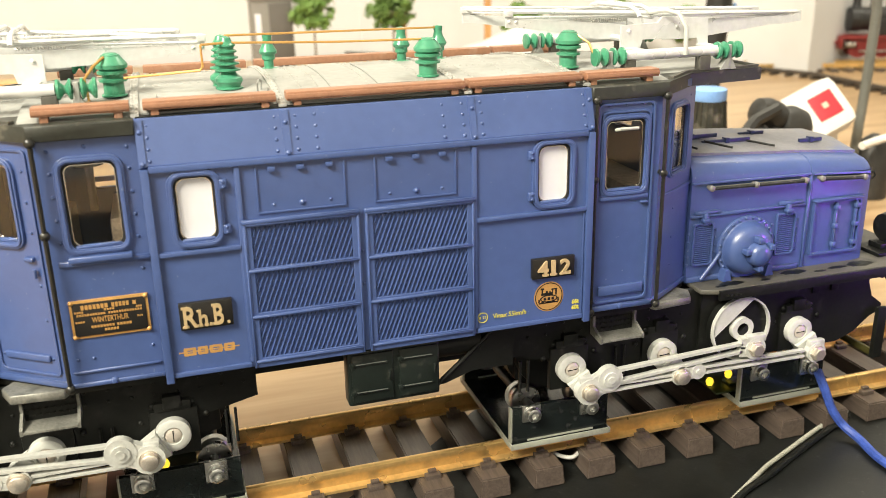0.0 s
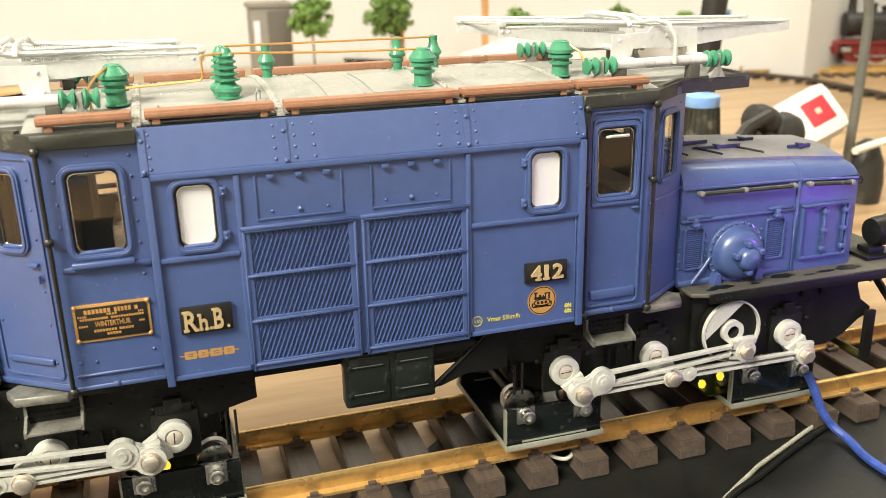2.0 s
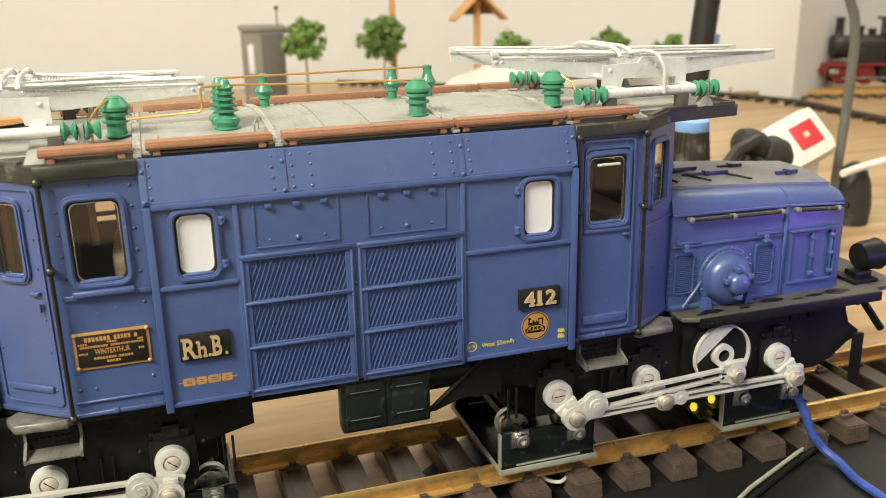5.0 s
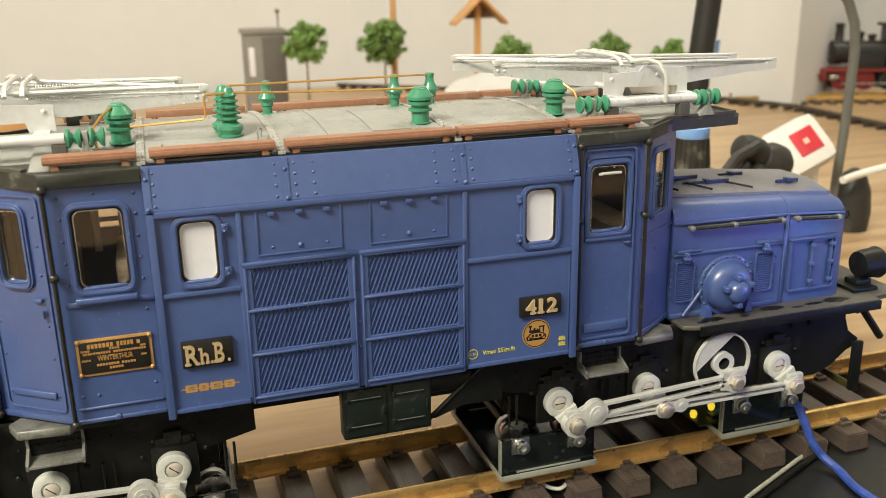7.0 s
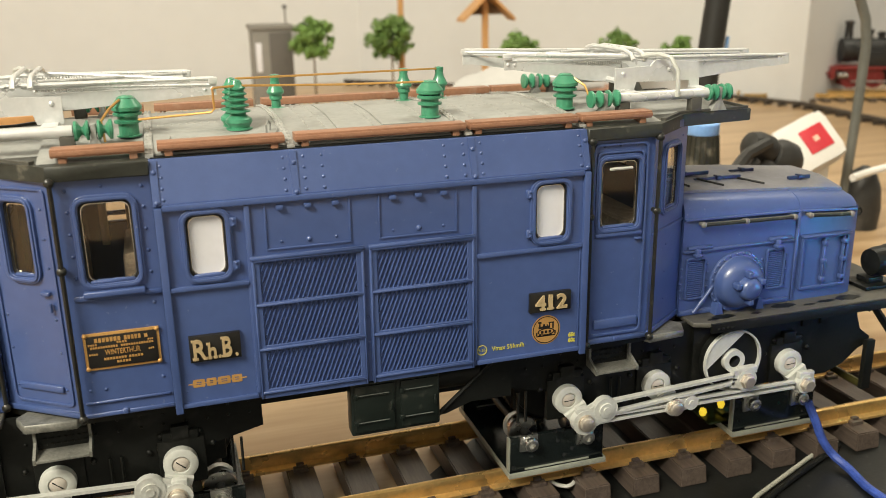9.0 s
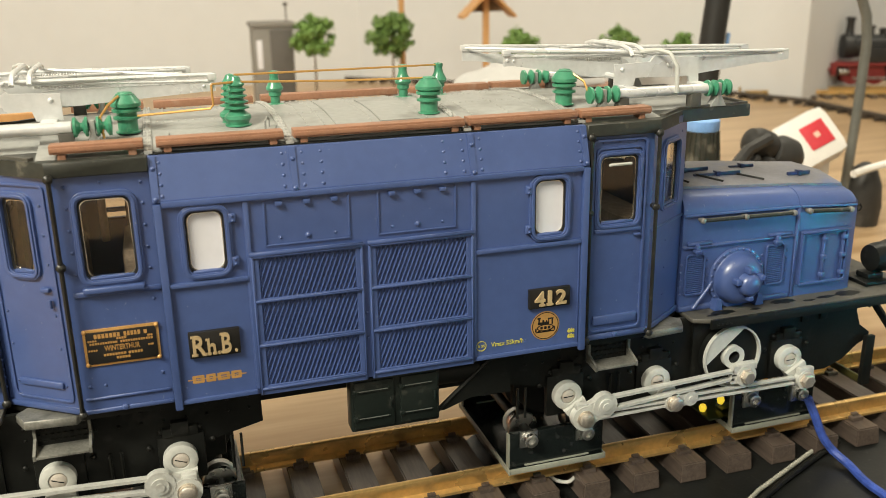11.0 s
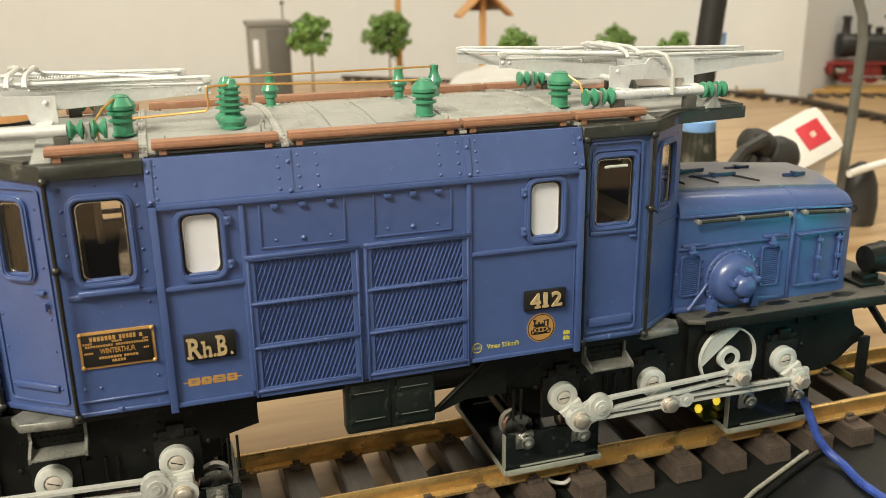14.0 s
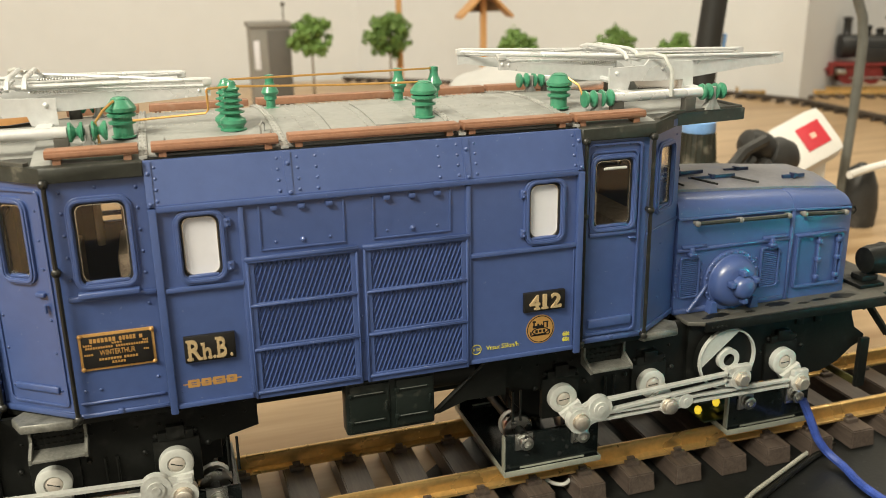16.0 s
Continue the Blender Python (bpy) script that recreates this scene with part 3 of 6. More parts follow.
def lettering(wall):
    y = YW - 0.0008
    bm = bm_new()
    box(bm, 0.0066, 0.0239, y - 0.0009, YW, 0.1056, 0.1152, 0.0003)
    p = part("name_plate", bm, PLATE, wall, "black plate with raised pale gold letters")
    for ch, dx, wd, h in (("R", 0.0012, 0.0045, 0.0075), ("h", 0.0061, 0.0028, 0.0060), (".", 0.0094, 0.0010, 0.0010), ("B", 0.0110, 0.0032, 0.0075), (".", 0.0152, 0.0010, 0.0010)):
        let = letters("letter", ch, h, 0.0066 + dx, y - 0.0009, 0.1066, CAST, p, 0.0008, wd, bold=0.02)
        feet = {"R": ((-0.0005, 0.0016, 0), (0.0033, 0.0050, 0), (-0.0005, 0.0010, h - 0.0008)), "h": ((-0.0004, 0.0012, 0), (0.0016, 0.0031, 0), (-0.0005, 0.0006, h - 0.0008)), "B": ((-0.0005, 0.0010, 0), (-0.0005, 0.0010, h - 0.0008))}.get(ch, ())
        bm = bm_new()
        for a, b, z in feet:
            box(bm, 0.0066 + dx + a, 0.0066 + dx + b, y - 0.00155, y - 0.0009, 0.1066 + z, 0.1074 + z, 0.0001)
        if feet:
            part("serif", bm, CAST, let)
    bm = bm_new()
    box(bm, 0.1328, 0.1500, y - 0.0009, YW, 0.1071, 0.1150, 0.0003)
    p = part("number_plate", bm, PLATE, wall, "black plate with raised pale gold figures")
    for ch, x, wd, feet in (("4", 0.1349, 0.0043, ((0.0019, 0.0044, 0),)), ("1", 0.1404, 0.0016, ((-0.0005, 0.0023, 0),)), ("2", 0.1438, 0.0043, ((0.0036, 0.0045, 0.0004),))):
        let = letters("figure", ch, 0.0060, x, y - 0.0009, 0.1081, CAST, p, 0.0008, wd, bold=0.022)
        bm = bm_new()
        for a, b, z in feet:
            box(bm, x + a, x + b, y - 0.00155, y - 0.0009, 0.1081 + z, 0.1089 + z, 0.0001)
        part("serif", bm, CAST, let)
    # printed emblem as plain bars
    bm = bm_new()
    z0, z1 = 0.0956, 0.0985
    for a, b in ((0.0066, 0.0107), (0.0112, 0.0146), (0.0151, 0.0194), (0.0199, 0.0235)):
        ring(bm, rounded(a, b, z0, z1, 0.0004, 2), rounded(a + 0.0011, b - 0.0011, z0 + 0.0009, z1 - 0.0009, 0.0002, 2), -0.0001 + YW, YW)
    box(bm, 0.0050, 0.0251, YW - 0.00012, YW, 0.0968, 0.0972)
    part("emblem", bm, GOLD, wall, "gold printed emblem")
    bm = bm_new()
    c, n = (0.1404, 0.0990), 40
    circ = lambda r: [(c[0] + r * math.cos(2 * math.pi * k / n), c[1] + r * math.sin(2 * math.pi * k / n)) for k in range(n)]
    prism(bm, circ(0.0060), YW - 0.0001, YW, "y")
    badge = part("round_badge", bm, GOLD, wall, "round gold badge with a small black engine")
    bm = bm_new()
    ring(bm, circ(0.0056), circ(0.0053), YW - 0.0002, YW - 0.0001)
    y0, y1 = YW - 0.0002, YW - 0.0001
    for a, b, z0, z1 in ((-0.0032, 0.0012, 0.0006, 0.0016), (0.0010, 0.0034, 0.0026, 0.0031), (0.0012, 0.0016, 0.0004, 0.0026), (0.0026, 0.0032, 0.0004, 0.0026), (-0.0030, -0.0024, 0.0016, 0.0030), (-0.0034, -0.0020, 0.0029, 0.0036), (-0.0013, -0.0005, 0.0016, 0.0024), (0.0002, 0.0007, 0.0016, 0.0022), (-0.0040, 0.0038, -0.0027, -0.0023), (-0.0043, -0.0037, -0.0022, -0.0008), (0.0036, 0.0041, -0.0022, -0.0006)):
        box(bm, c[0] + a, c[0] + b, y0, y1, c[1] + z0, c[1] + z1)
    oval = lambda rx, rz: [(c[0] + rx * math.cos(2 * math.pi * k / 28), c[1] - 0.0008 + rz * math.sin(2 * math.pi * k / 28)) for k in range(28)]
    ring(bm, oval(0.0036, 0.0015), oval(0.0031, 0.0011), y0, y1)
    for k in (-0.0016, 0.0, 0.0016):
        box(bm, c[0] + k - 0.0005, c[0] + k + 0.0005, y0, y1, c[1] - 0.0014, c[1] - 0.0003)
    for k in (-0.0026, -0.0004, 0.0020):
        prism(bm, [(c[0] + k + 0.0008 * math.cos(a * 0.5236), c[1] - 0.0026 + 0.0008 * math.sin(a * 0.5236)) for a in range(7)], y0, y1, "y")
    part("badge_drawing", bm, PLATE, badge)
    letters("speed_mark", "Vmax 55km/h", 0.0019, 0.1178, YW, 0.0932, YELLOW, wall, 0.00015, 0.0134, "small yellow lettering", bold=0.01)
    bm = bm_new()
    c2 = (0.1138, 0.0941)
    circ2 = lambda r: [(c2[0] + r * math.cos(2 * math.pi * k / 24), c2[1] + r * math.sin(2 * math.pi * k / 24)) for k in range(24)]
    ring(bm, circ2(0.0021), circ2(0.0018), YW - 0.00015, YW)
    mark = part("brake_mark", bm, YELLOW, wall, "yellow ring around small lettering")
    letters("brake_letters", "B 55", 0.0010, 0.1124, YW, 0.0936, YELLOW, mark, 0.00015, 0.0028)
    letters("weight_mark", "66t\n60t", 0.0043, 0.1500, YW, 0.0922, YELLOW, wall, 0.00015, 0.0030, "small yellow lettering", bold=0.05)


lettering(side)


def bevel_at(x0, y0, x1, y1):
    return Matrix.Translation((x0, y0, 0)) @ Matrix.Rotation(math.atan2(y1 - y0, x1 - x0), 4, "Z"), math.hypot(x1 - x0, y1 - y0)


def cab_rivets(bm, pts, m, r=0.0007):
    for x, z in pts:
        dome(bm, (x, 0, z), r, (0, -1, 0), m)


def cab_side(m, w, door, low=0.1364):
    """Side of a cab, 3 cm wide: with a plain window, or a door with a window."""
    bm = bm_new()
    z1 = 0.1745
    if not door:
        hole = (0.0067, 0.0232, low, 0.1640)
        holed(bm, 0, w, ZB, z1, 0, 0.0018, [hole], m)
        box(bm, 0.0, w, -0.0008, 0, ZB, ZB + 0.0016, 0.0003, m)
        box(bm, 0.001, w - 0.001, -0.0008, 0, 0.0930, 0.0940, 0.0003, m)
        box(bm, 0.002, w, -0.0011, 0, 0.1306, 0.1325, 0.0003, m)
        cab_rivets(bm, [(w - 0.003, z) for z in (0.100, 0.115, 0.1275, 0.1385, 0.146, 0.1535, 0.161, 0.168)] + [(0.0035, z) for z in (0.1385, 0.146, 0.1535, 0.161, 0.168)] + [(0.0145, 0.1690), (0.003, 0.098), (0.003, 0.118), (0.008, 0.098)], m)
        box(bm, 0.0125, 0.0145, -0.0014, 0, ZB + 0.0002, ZB + 0.0022, 0.0003, m)
        wall = part("cab_side", bm, BLUE, loco)
        window_set(*hole, m, wall, 0.0025, sill=True)
        return wall
    hole = (0.0068, 0.0232, low, 0.1635)
    holed(bm, 0, w, ZB, z1, 0, 0.0018, [hole], m)
    box(bm, 0.0, w, -0.0008, 0, ZB, ZB + 0.0025, 0.0003, m)
    box(bm, 0.0145, 0.0165, -0.0014, 0, ZB + 0.0004, ZB + 0.0024, 0.0003, m)
    wall = part("cab_side", bm, BLUE, loco)
    bm = bm_new()
    ring(bm, rounded(0.0035, 0.0268, 0.0915, 0.1700, 0.002), rounded(0.0043, 0.0260, 0.0923, 0.1692, 0.002), -0.0011, 0, m)
    ring(bm, rounded(0.0050, 0.0252, 0.1346, 0.1668, 0.002), rounded(0.0056, 0.0246, 0.1352, 0.1662, 0.002), -0.0009, 0, m)
    box(bm, 0.0050, 0.0252, -0.0012, 0, 0.1330, 0.1346, 0.0003, m)
    box(bm, 0.0056, 0.0250, -0.0014, 0, 0.0945, 0.0985, 0.0006, m)
    box(bm, 0.0222, 0.0250, -0.0018, 0, 0.1310, 0.1318, 0.0003, m)
    cab_rivets(bm, [(0.0040, z) for z in (0.100, 0.110, 0.120, 0.142, 0.152, 0.162)] + [(0.0262, z) for z in (0.100, 0.110, 0.120, 0.127, 0.129, 0.152, 0.162)] + [(x, 0.1688) for x in (0.008, 0.015, 0.022)], m, 0.0005)
    d = part("door", bm, BLUE, wall, "blue cab door")
    window_set(*hole, m, d, 0.0022)
    # a reflection on the door pane, put in as a pale bent bar
    bm = bm_new()
    tube(bm, [m @ Vector(p) for p in ((0.0105, -0.0010, 0.1600), (0.0112, -0.0030, 0.1606), (0.0185, -0.0030, 0.1606), (0.0192, -0.0010, 0.1600))], 0.0006, 7)
    part("grab_handle", bm, DISC, d, "pale bar in place of a reflection on the pane")
    return wall


def cab_bevel(m, w, door):
    """Slanted corner of a cab with a narrow window."""
    bm = bm_new()
    hole = (w * 0.30, w * 0.72, 0.1395, 0.1650) if not door else (w * 0.34, w * 0.66, 0.1385, 0.1640)
    holed(bm, 0, w, ZB, 0.1745, 0, 0.0018, [hole], m)
    box(bm, 0.0, w, -0.0008, 0, ZB, ZB + 0.0025, 0.0003, m)
    if not door:
        box(bm, 0.001, w, -0.0007, 0, 0.1310, 0.1322, 0.0003, m)
        cab_rivets(bm, [(w * 0.85, z) for z in (0.140, 0.150, 0.160, 0.168)] + [(w * f, z) for f in (0.2, 0.5) for z in (0.100, 0.112, 0.124)], m, 0.0005)
    wall = part("cab_corner", bm, BLUE, loco)
    host = wall
    if door:
        bm = bm_new()
        ring(bm, rounded(0.0035, w - 0.003, 0.0920, 0.1690, 0.002), rounded(0.0043, w - 0.0038, 0.0928, 0.1682, 0.002), -0.0007, 0, m)
        box(bm, 0.0065, w - 0.0065, -0.0011, 0, 0.0970, 0.0995, 0.0005, m)
        box(bm, w - 0.0095, w - 0.006, -0.0016, 0, 0.1325, 0.1340, 0.0004, m)
        tube(bm, [m @ Vector((w - 0.0062, -0.0012, z)) for z in (0.1270, 0.1300)], 0.0007, 6)
        cab_rivets(bm, [(w - 0.0058, z) for z in (0.098, 0.112, 0.124, 0.142, 0.152, 0.162)] + [(0.0055, z) for z in (0.098, 0.112, 0.124, 0.142, 0.152, 0.162)], m, 0.0006)
        host = part("door", bm, BLUE, wall, "blue cab corner door")
    window_set(*hole, m, host, 0.002)
    return wall


XC, XE, YE = 0.030, 0.0555, -0.0345   # cab corner and end, measured from the body's end
for mm in (Matrix.Identity(4), HALF):
    # right-hand cab as seen from either side: near side carries the door
    a = mm @ Matrix.Translation((XR, -0.0525, 0))
    cab_side(a, XC, True, 0.1364 if mm is not HALF else 0.1300)
    b, w = bevel_at(XR + XC, -0.0525, XR + XE, YE)
    cab_bevel(mm @ b, w, False)
    a = mm @ MIR @ Matrix.Translation((XR, -0.0525, 0)) @ Matrix.Translation((XC, 0, 0)) @ Matrix.Diagonal((-1, 1, 1, 1))
    cab_side(a, XC, False, 0.1362 if mm is HALF else 0.1300)
    b, w = bevel_at(XR + XC, -0.0525, XR + XE, YE)
    cab_bevel(mm @ MIR @ b @ Matrix.Translation((w, 0, 0)) @ Matrix.Diagonal((-1, 1, 1, 1)), w, True)
    bm = bm_new()
    a = mm @ Matrix.Translation((XR + XE, 0, 0)) @ Matrix.Rotation(math.pi / 2, 4, "Z")
    hs = [(-0.028, -0.012, 0.145, 0.165), (0.012, 0.028, 0.145, 0.165)]
    holed(bm, YE, -YE, ZB, 0.1745, 0, 0.0018, hs, a)
    front = part("cab_front", bm, BLUE, loco)
    for h in hs:
        window_set(*h, a, front, 0.002)
    # bulkhead, desk and floor inside
    bm = bm_new()
    box(bm, XR - 0.006, XR - 0.004, -0.050, 0.050, ZB + 0.001, 0.1735, 0.0, mm)
    box(bm, XR + 0.028, XR + 0.045, -0.030, 0.018, ZB + 0.001, 0.132, 0.002, mm)
    box(bm, XR + 0.004, XR + 0.012, -0.046, -0.02, ZB + 0.001, 0.150, 0.002, mm)
    box(bm, XR + 0.004, XR + 0.012, 0.005, 0.04, ZB + 0.001, 0.142, 0.002, mm)
    part("cab_fittings", bm, CAB, loco, "brown cab fittings behind the glass")
    bm = bm_new()
    tube(bm, [mm @ Vector(p) for p in ((XR + 0.02, -0.01, 0.132), (XR + 0.02, -0.01, 0.150))], 0.0015, 8)
    lathe(bm, mm @ Vector((XR + 0.02, -0.01, 0.150)), (0, 0, 1), [(0, 0.006), (0.001, 0.0065), (0.002, 0.006)], 16)
    part("control_wheel", bm, NICKEL, loco, "brass control wheel in the cab")


def floors():
    bm = bm_new()
    outline = [(-XE, -YE), (-XE, YE), (-XC, -0.0515), (0, -0.0515), (XR, -0.0515), (XR + XC, -0.0515), (XR + XE, YE), (XR + XE, -YE), (XR + XC, 0.0515), (-XC, 0.0515)]
    prism(bm, outline, 0.0855, ZB - 0.0003)
    part("underframe", bm, BLACK, loco, "black underframe")


floors()


def roof():
    def arch(bm, x0, x1, hw, z0, rise, low):
        top = [(-hw + 2 * hw * k / 16, z0 + rise * (1 - ((k - 8) / 8) ** 2)) for k in range(17)]
        prism(bm, top + [(hw, low), (-hw, low)], x0, x1, "x")
    bm = bm_new()
    arch(bm, 0.0, XR, 0.0478, 0.1772, 0.0040, 0.1745)
    r = part("roof", bm, ROOF, loco, "dusty light grey riveted roof")
    rz = lambda y: 0.1766 + 0.0045 * (1 - (y / 0.0525) ** 2)
    # shade in the gap between walkway and band, put in as a black strip
    for s in (-1, 1):
        bm = bm_new()
        box(bm, 0.0005, XR - 0.0005, *sorted((s * 0.0478, s * 0.0512)), 0.1742, 0.1766, 0.0002)
        part("gutter", bm, BLACK, loco, "black strip for the shade in the gap under the walkway")
    for x in (-0.0008, 0.0455, 0.1098, XR - 0.0016):
        bm = bm_new()
        top = [(-0.0505 + 0.101 * k / 16, 0.1774 + 0.0044 * (1 - ((k - 8) / 8) ** 2)) for k in range(17)]
        prism(bm, top + [(0.0505, 0.1762), (-0.0505, 0.1762)], x, x + 0.0026, "x")
        for k in range(27):
            y = -0.0490 + 0.098 * k / 26
            for dx in (0.0006, 0.0020):
                dome(bm, (x + dx, y, rz(y) + 0.0006), 0.00055, (0, 0, 1), None, 5)
        part("roof_seam", bm, RIVET, r, "worn riveted grey seam strip, highlights put into its pale colour")
    bm = bm_new()
    for x0, x1, ys in ((0.004, 0.043, (-0.040, -0.012, 0.014, 0.042)), (0.050, 0.107, (-0.042, -0.012, 0.014, 0.042)), (0.114, 0.153, (-0.040, -0.010, 0.016, 0.042))):
        for y in ys:
            n = int((x1 - x0) / 0.0026)
            for k in range(n):
                dome(bm, (x0 + k * 0.0026, y, rz(y)), 0.0005, (0, 0, 1), None, 5)
    for x in (0.056, 0.062, 0.080, 0.101, 0.119, 0.134, 0.147):
        for k in range(20):
            y = -0.040 + 0.004 * k
            dome(bm, (x, y, rz(y)), 0.0005, (0, 0, 1), None, 5)
    tagged(part("roof_riveting", bm, RIVET, r), kind="stuff")
    bm = bm_new()
    for x0, x1, y0, y1 in ((0.066, 0.078, -0.038, 0.02), (0.083, 0.098, -0.034, 0.014)):
        top = [(y0 + (y1 - y0) * k / 12, rz(y0 + (y1 - y0) * k / 12) + 0.0006) for k in range(13)]
        prism(bm, top + [(y1, rz(y1) - 0.001), (y0, rz(y0) - 0.001)], x0, x1, "x")
    box(bm, 0.008, 0.030, -0.046, -0.040, 0.178, 0.1790, 0.0003)
    tube(bm, [(0.0405, -0.036, 0.178), (0.0405, -0.036, 0.1825), (0.0415, -0.033, 0.1835), (0.0425, -0.030, 0.1825), (0.0425, -0.030, 0.179)], 0.0004, 6)
    for x in (0.0065, 0.042, 0.1065):
        prism(bm, [(x, 0.178), (x + 0.0025, 0.178), (x + 0.0013, 0.1822)], -0.0435, -0.0425, "y")
    part("roof_hatch", bm, ROOF, r, "grey hatch panels and lifting eyes")
    for mm in (Matrix.Identity(4), HALF):
        bm = bm_new()
        plan = [(XR, -0.0548), (XR + 0.0312, -0.0548), (XR + 0.051, -0.0372), (XR + 0.086, -0.034), (XR + 0.086, 0.034), (XR + 0.051, 0.0372), (XR + 0.0312, 0.0548), (XR, 0.0548)]
        prism(bm, plan, 0.1715, 0.1765, "z", mm, 0.0004)
        f = part("cab_roof", bm, FASCIA, loco, "black cab roof edge with a wide visor")
        bm = bm_new()
        arch2 = [(-0.049 + 0.098 * k / 16, 0.1765 + 0.0042 * (1 - ((k - 8) / 8) ** 2)) for k in range(17)]
        prism(bm, arch2 + [(0.049, 0.1755), (-0.049, 0.1755)], XR + 0.001, XR + 0.034, "x", mm)
        arch3 = [(-0.0335 + 0.067 * k / 16, 0.1765 + 0.0034 * (1 - ((k - 8) / 8) ** 2)) for k in range(17)]
        prism(bm, arch3 + [(0.0335, 0.1755), (-0.0335, 0.1755)], XR + 0.034, XR + 0.076, "x", mm)
        part("cab_roof_top", bm, ROOF, f, "dusty light grey cab roof")
        bm = bm_new()
        for s in (-1, 1):
            prism(bm, [(XR + 0.036, s * 0.049), (XR + 0.0505, s * 0.0362), (XR + 0.085, s * 0.033), (XR + 0.085, s * 0.0318), (XR + 0.050, s * 0.0348), (XR + 0.0345, s * 0.0475)], 0.1765, 0.1775, "z", mm)
        box(bm, XR + 0.0838, XR + 0.085, -0.0318, 0.0318, 0.1765, 0.1775, 0, mm)
        part("visor_rim", bm, DECK, f, "dusty rim")
    # wooden walkways on both roof edges
    for sg in (-1, 1):
        for x0, x1 in ((-0.0294, -0.0008), (0.0032, 0.0448), (0.0483, 0.1100), (0.1116, 0.1546), (0.1562, 0.1860)):
            y0, y1 = sorted((sg * 0.0505, sg * 0.0442))
            bm = bm_new()
            box(bm, x0, x1, y0, y1, 0.1783, 0.1812, 0.0004)
            box(bm, x0, x1, sg * 0.0505 - 0.0004, sg * 0.0505 + 0.0004, 0.1790, 0.1804, 0.0002)
            b = part("roof_walkway", bm, BROWN, loco, "brown wooden roof walkway")
            for cx in (x0 + 0.0035, x1 - 0.0035):
                bm = bm_new()
                box(bm, cx - 0.0013, cx + 0.0013, y0 + 0.0006, y1 - 0.0006, 0.1752, 0.1784, 0.0003)
                part("bracket", bm, BROWN, b)


roof()


def insulator(x, y, z, kind):
    bm = bm_new()
    if kind == "ribbed":
        prof = [(0, 0.0047), (0.0005, 0.0047), (0.0007, 0.0038), (0.0014, 0.0039), (0.0028, 0.0048), (0.0040, 0.0046), (0.0050, 0.0034), (0.0056, 0.0028)]
        for k in range(5):
            h = 0.0062 + k * 0.0022
            prof += [(h, 0.0026), (h + 0.0005, 0.0044 - 0.0003 * k), (h + 0.0010, 0.0044 - 0.0003 * k), (h + 0.0015, 0.0026)]
        prof += [(0.0176, 0.0020), (0.0186, 0.0016), (0.0192, 0.0)]
        prof = [(h * 0.93, w) for h, w in prof]
    elif kind == "bell":
        prof = [(0, 0.0042), (0.0005, 0.0042), (0.0006, 0.0034), (0.0046, 0.0034), (0.0048, 0.0046), (0.0056, 0.0047), (0.0060, 0.0034), (0.0070, 0.0034), (0.0073, 0.0048), (0.0082, 0.0049), (0.0086, 0.0040), (0.0092, 0.0051), (0.0104, 0.0052), (0.0132, 0.0030), (0.0134, 0.0031), (0.0136, 0.0024), (0.0139, 0.0022), (0.0142, 0.0)]
    else:
        prof = [(0, 0.0036), (0.0006, 0.0036), (0.0010, 0.0019), (0.0036, 0.0019), (0.0042, 0.0026), (0.0058, 0.0026), (0.0064, 0.0034), (0.0072, 0.0036), (0.0100, 0.0021), (0.0118, 0.0017), (0.0128, 0.0019), (0.0140, 0.0019), (0.0144, 0.0)]
    lathe(bm, (x, y, z), (0, 0, 1), prof, 24)
    o = part("insulator", bm, GREEN, loco, "glossy green ceramic insulator")
    return o


for x, y, k in ((-0.0055, -0.025, "bell"), (0.0322, -0.025, "ribbed"), (0.1042, -0.025, "bell"), (0.1608, -0.025, "bell"), (0.0515, 0.020, "small"), (0.1062, 0.020, "small"), (0.1222, 0.020, "small"), (0.0310, -0.018, "ribbed")):
    insulator(x, y, 0.1800, k)


def wires():
    for pts in ([(0.0237, -0.0315, 0.1958), (0.0322, -0.0262, 0.1956), (0.070, -0.025, 0.1940), (0.1042, -0.025, 0.1934)],
                [(0.0322, -0.0235, 0.1978), (0.1222, 0.020, 0.1934)],
                [(0.0235, -0.031, 0.1957), (0.0236, -0.0305, 0.1885), (0.0226, -0.0300, 0.1873), (-0.002, -0.0285, 0.1860)],
                [(-0.0075, -0.028, 0.1930), (-0.0110, -0.0315, 0.1905), (-0.0138, -0.034, 0.1870), (-0.0132, -0.035, 0.180)],
                [(0.1625, -0.026, 0.1930), (0.1665, -0.031, 0.1895), (0.1690, -0.034, 0.1815)]):
        bm = bm_new()
        tube(bm, pts, 0.00045, 6)
        part("roof_wire", bm, COPPER, loco, "thin copper coloured roof wire")


wires()


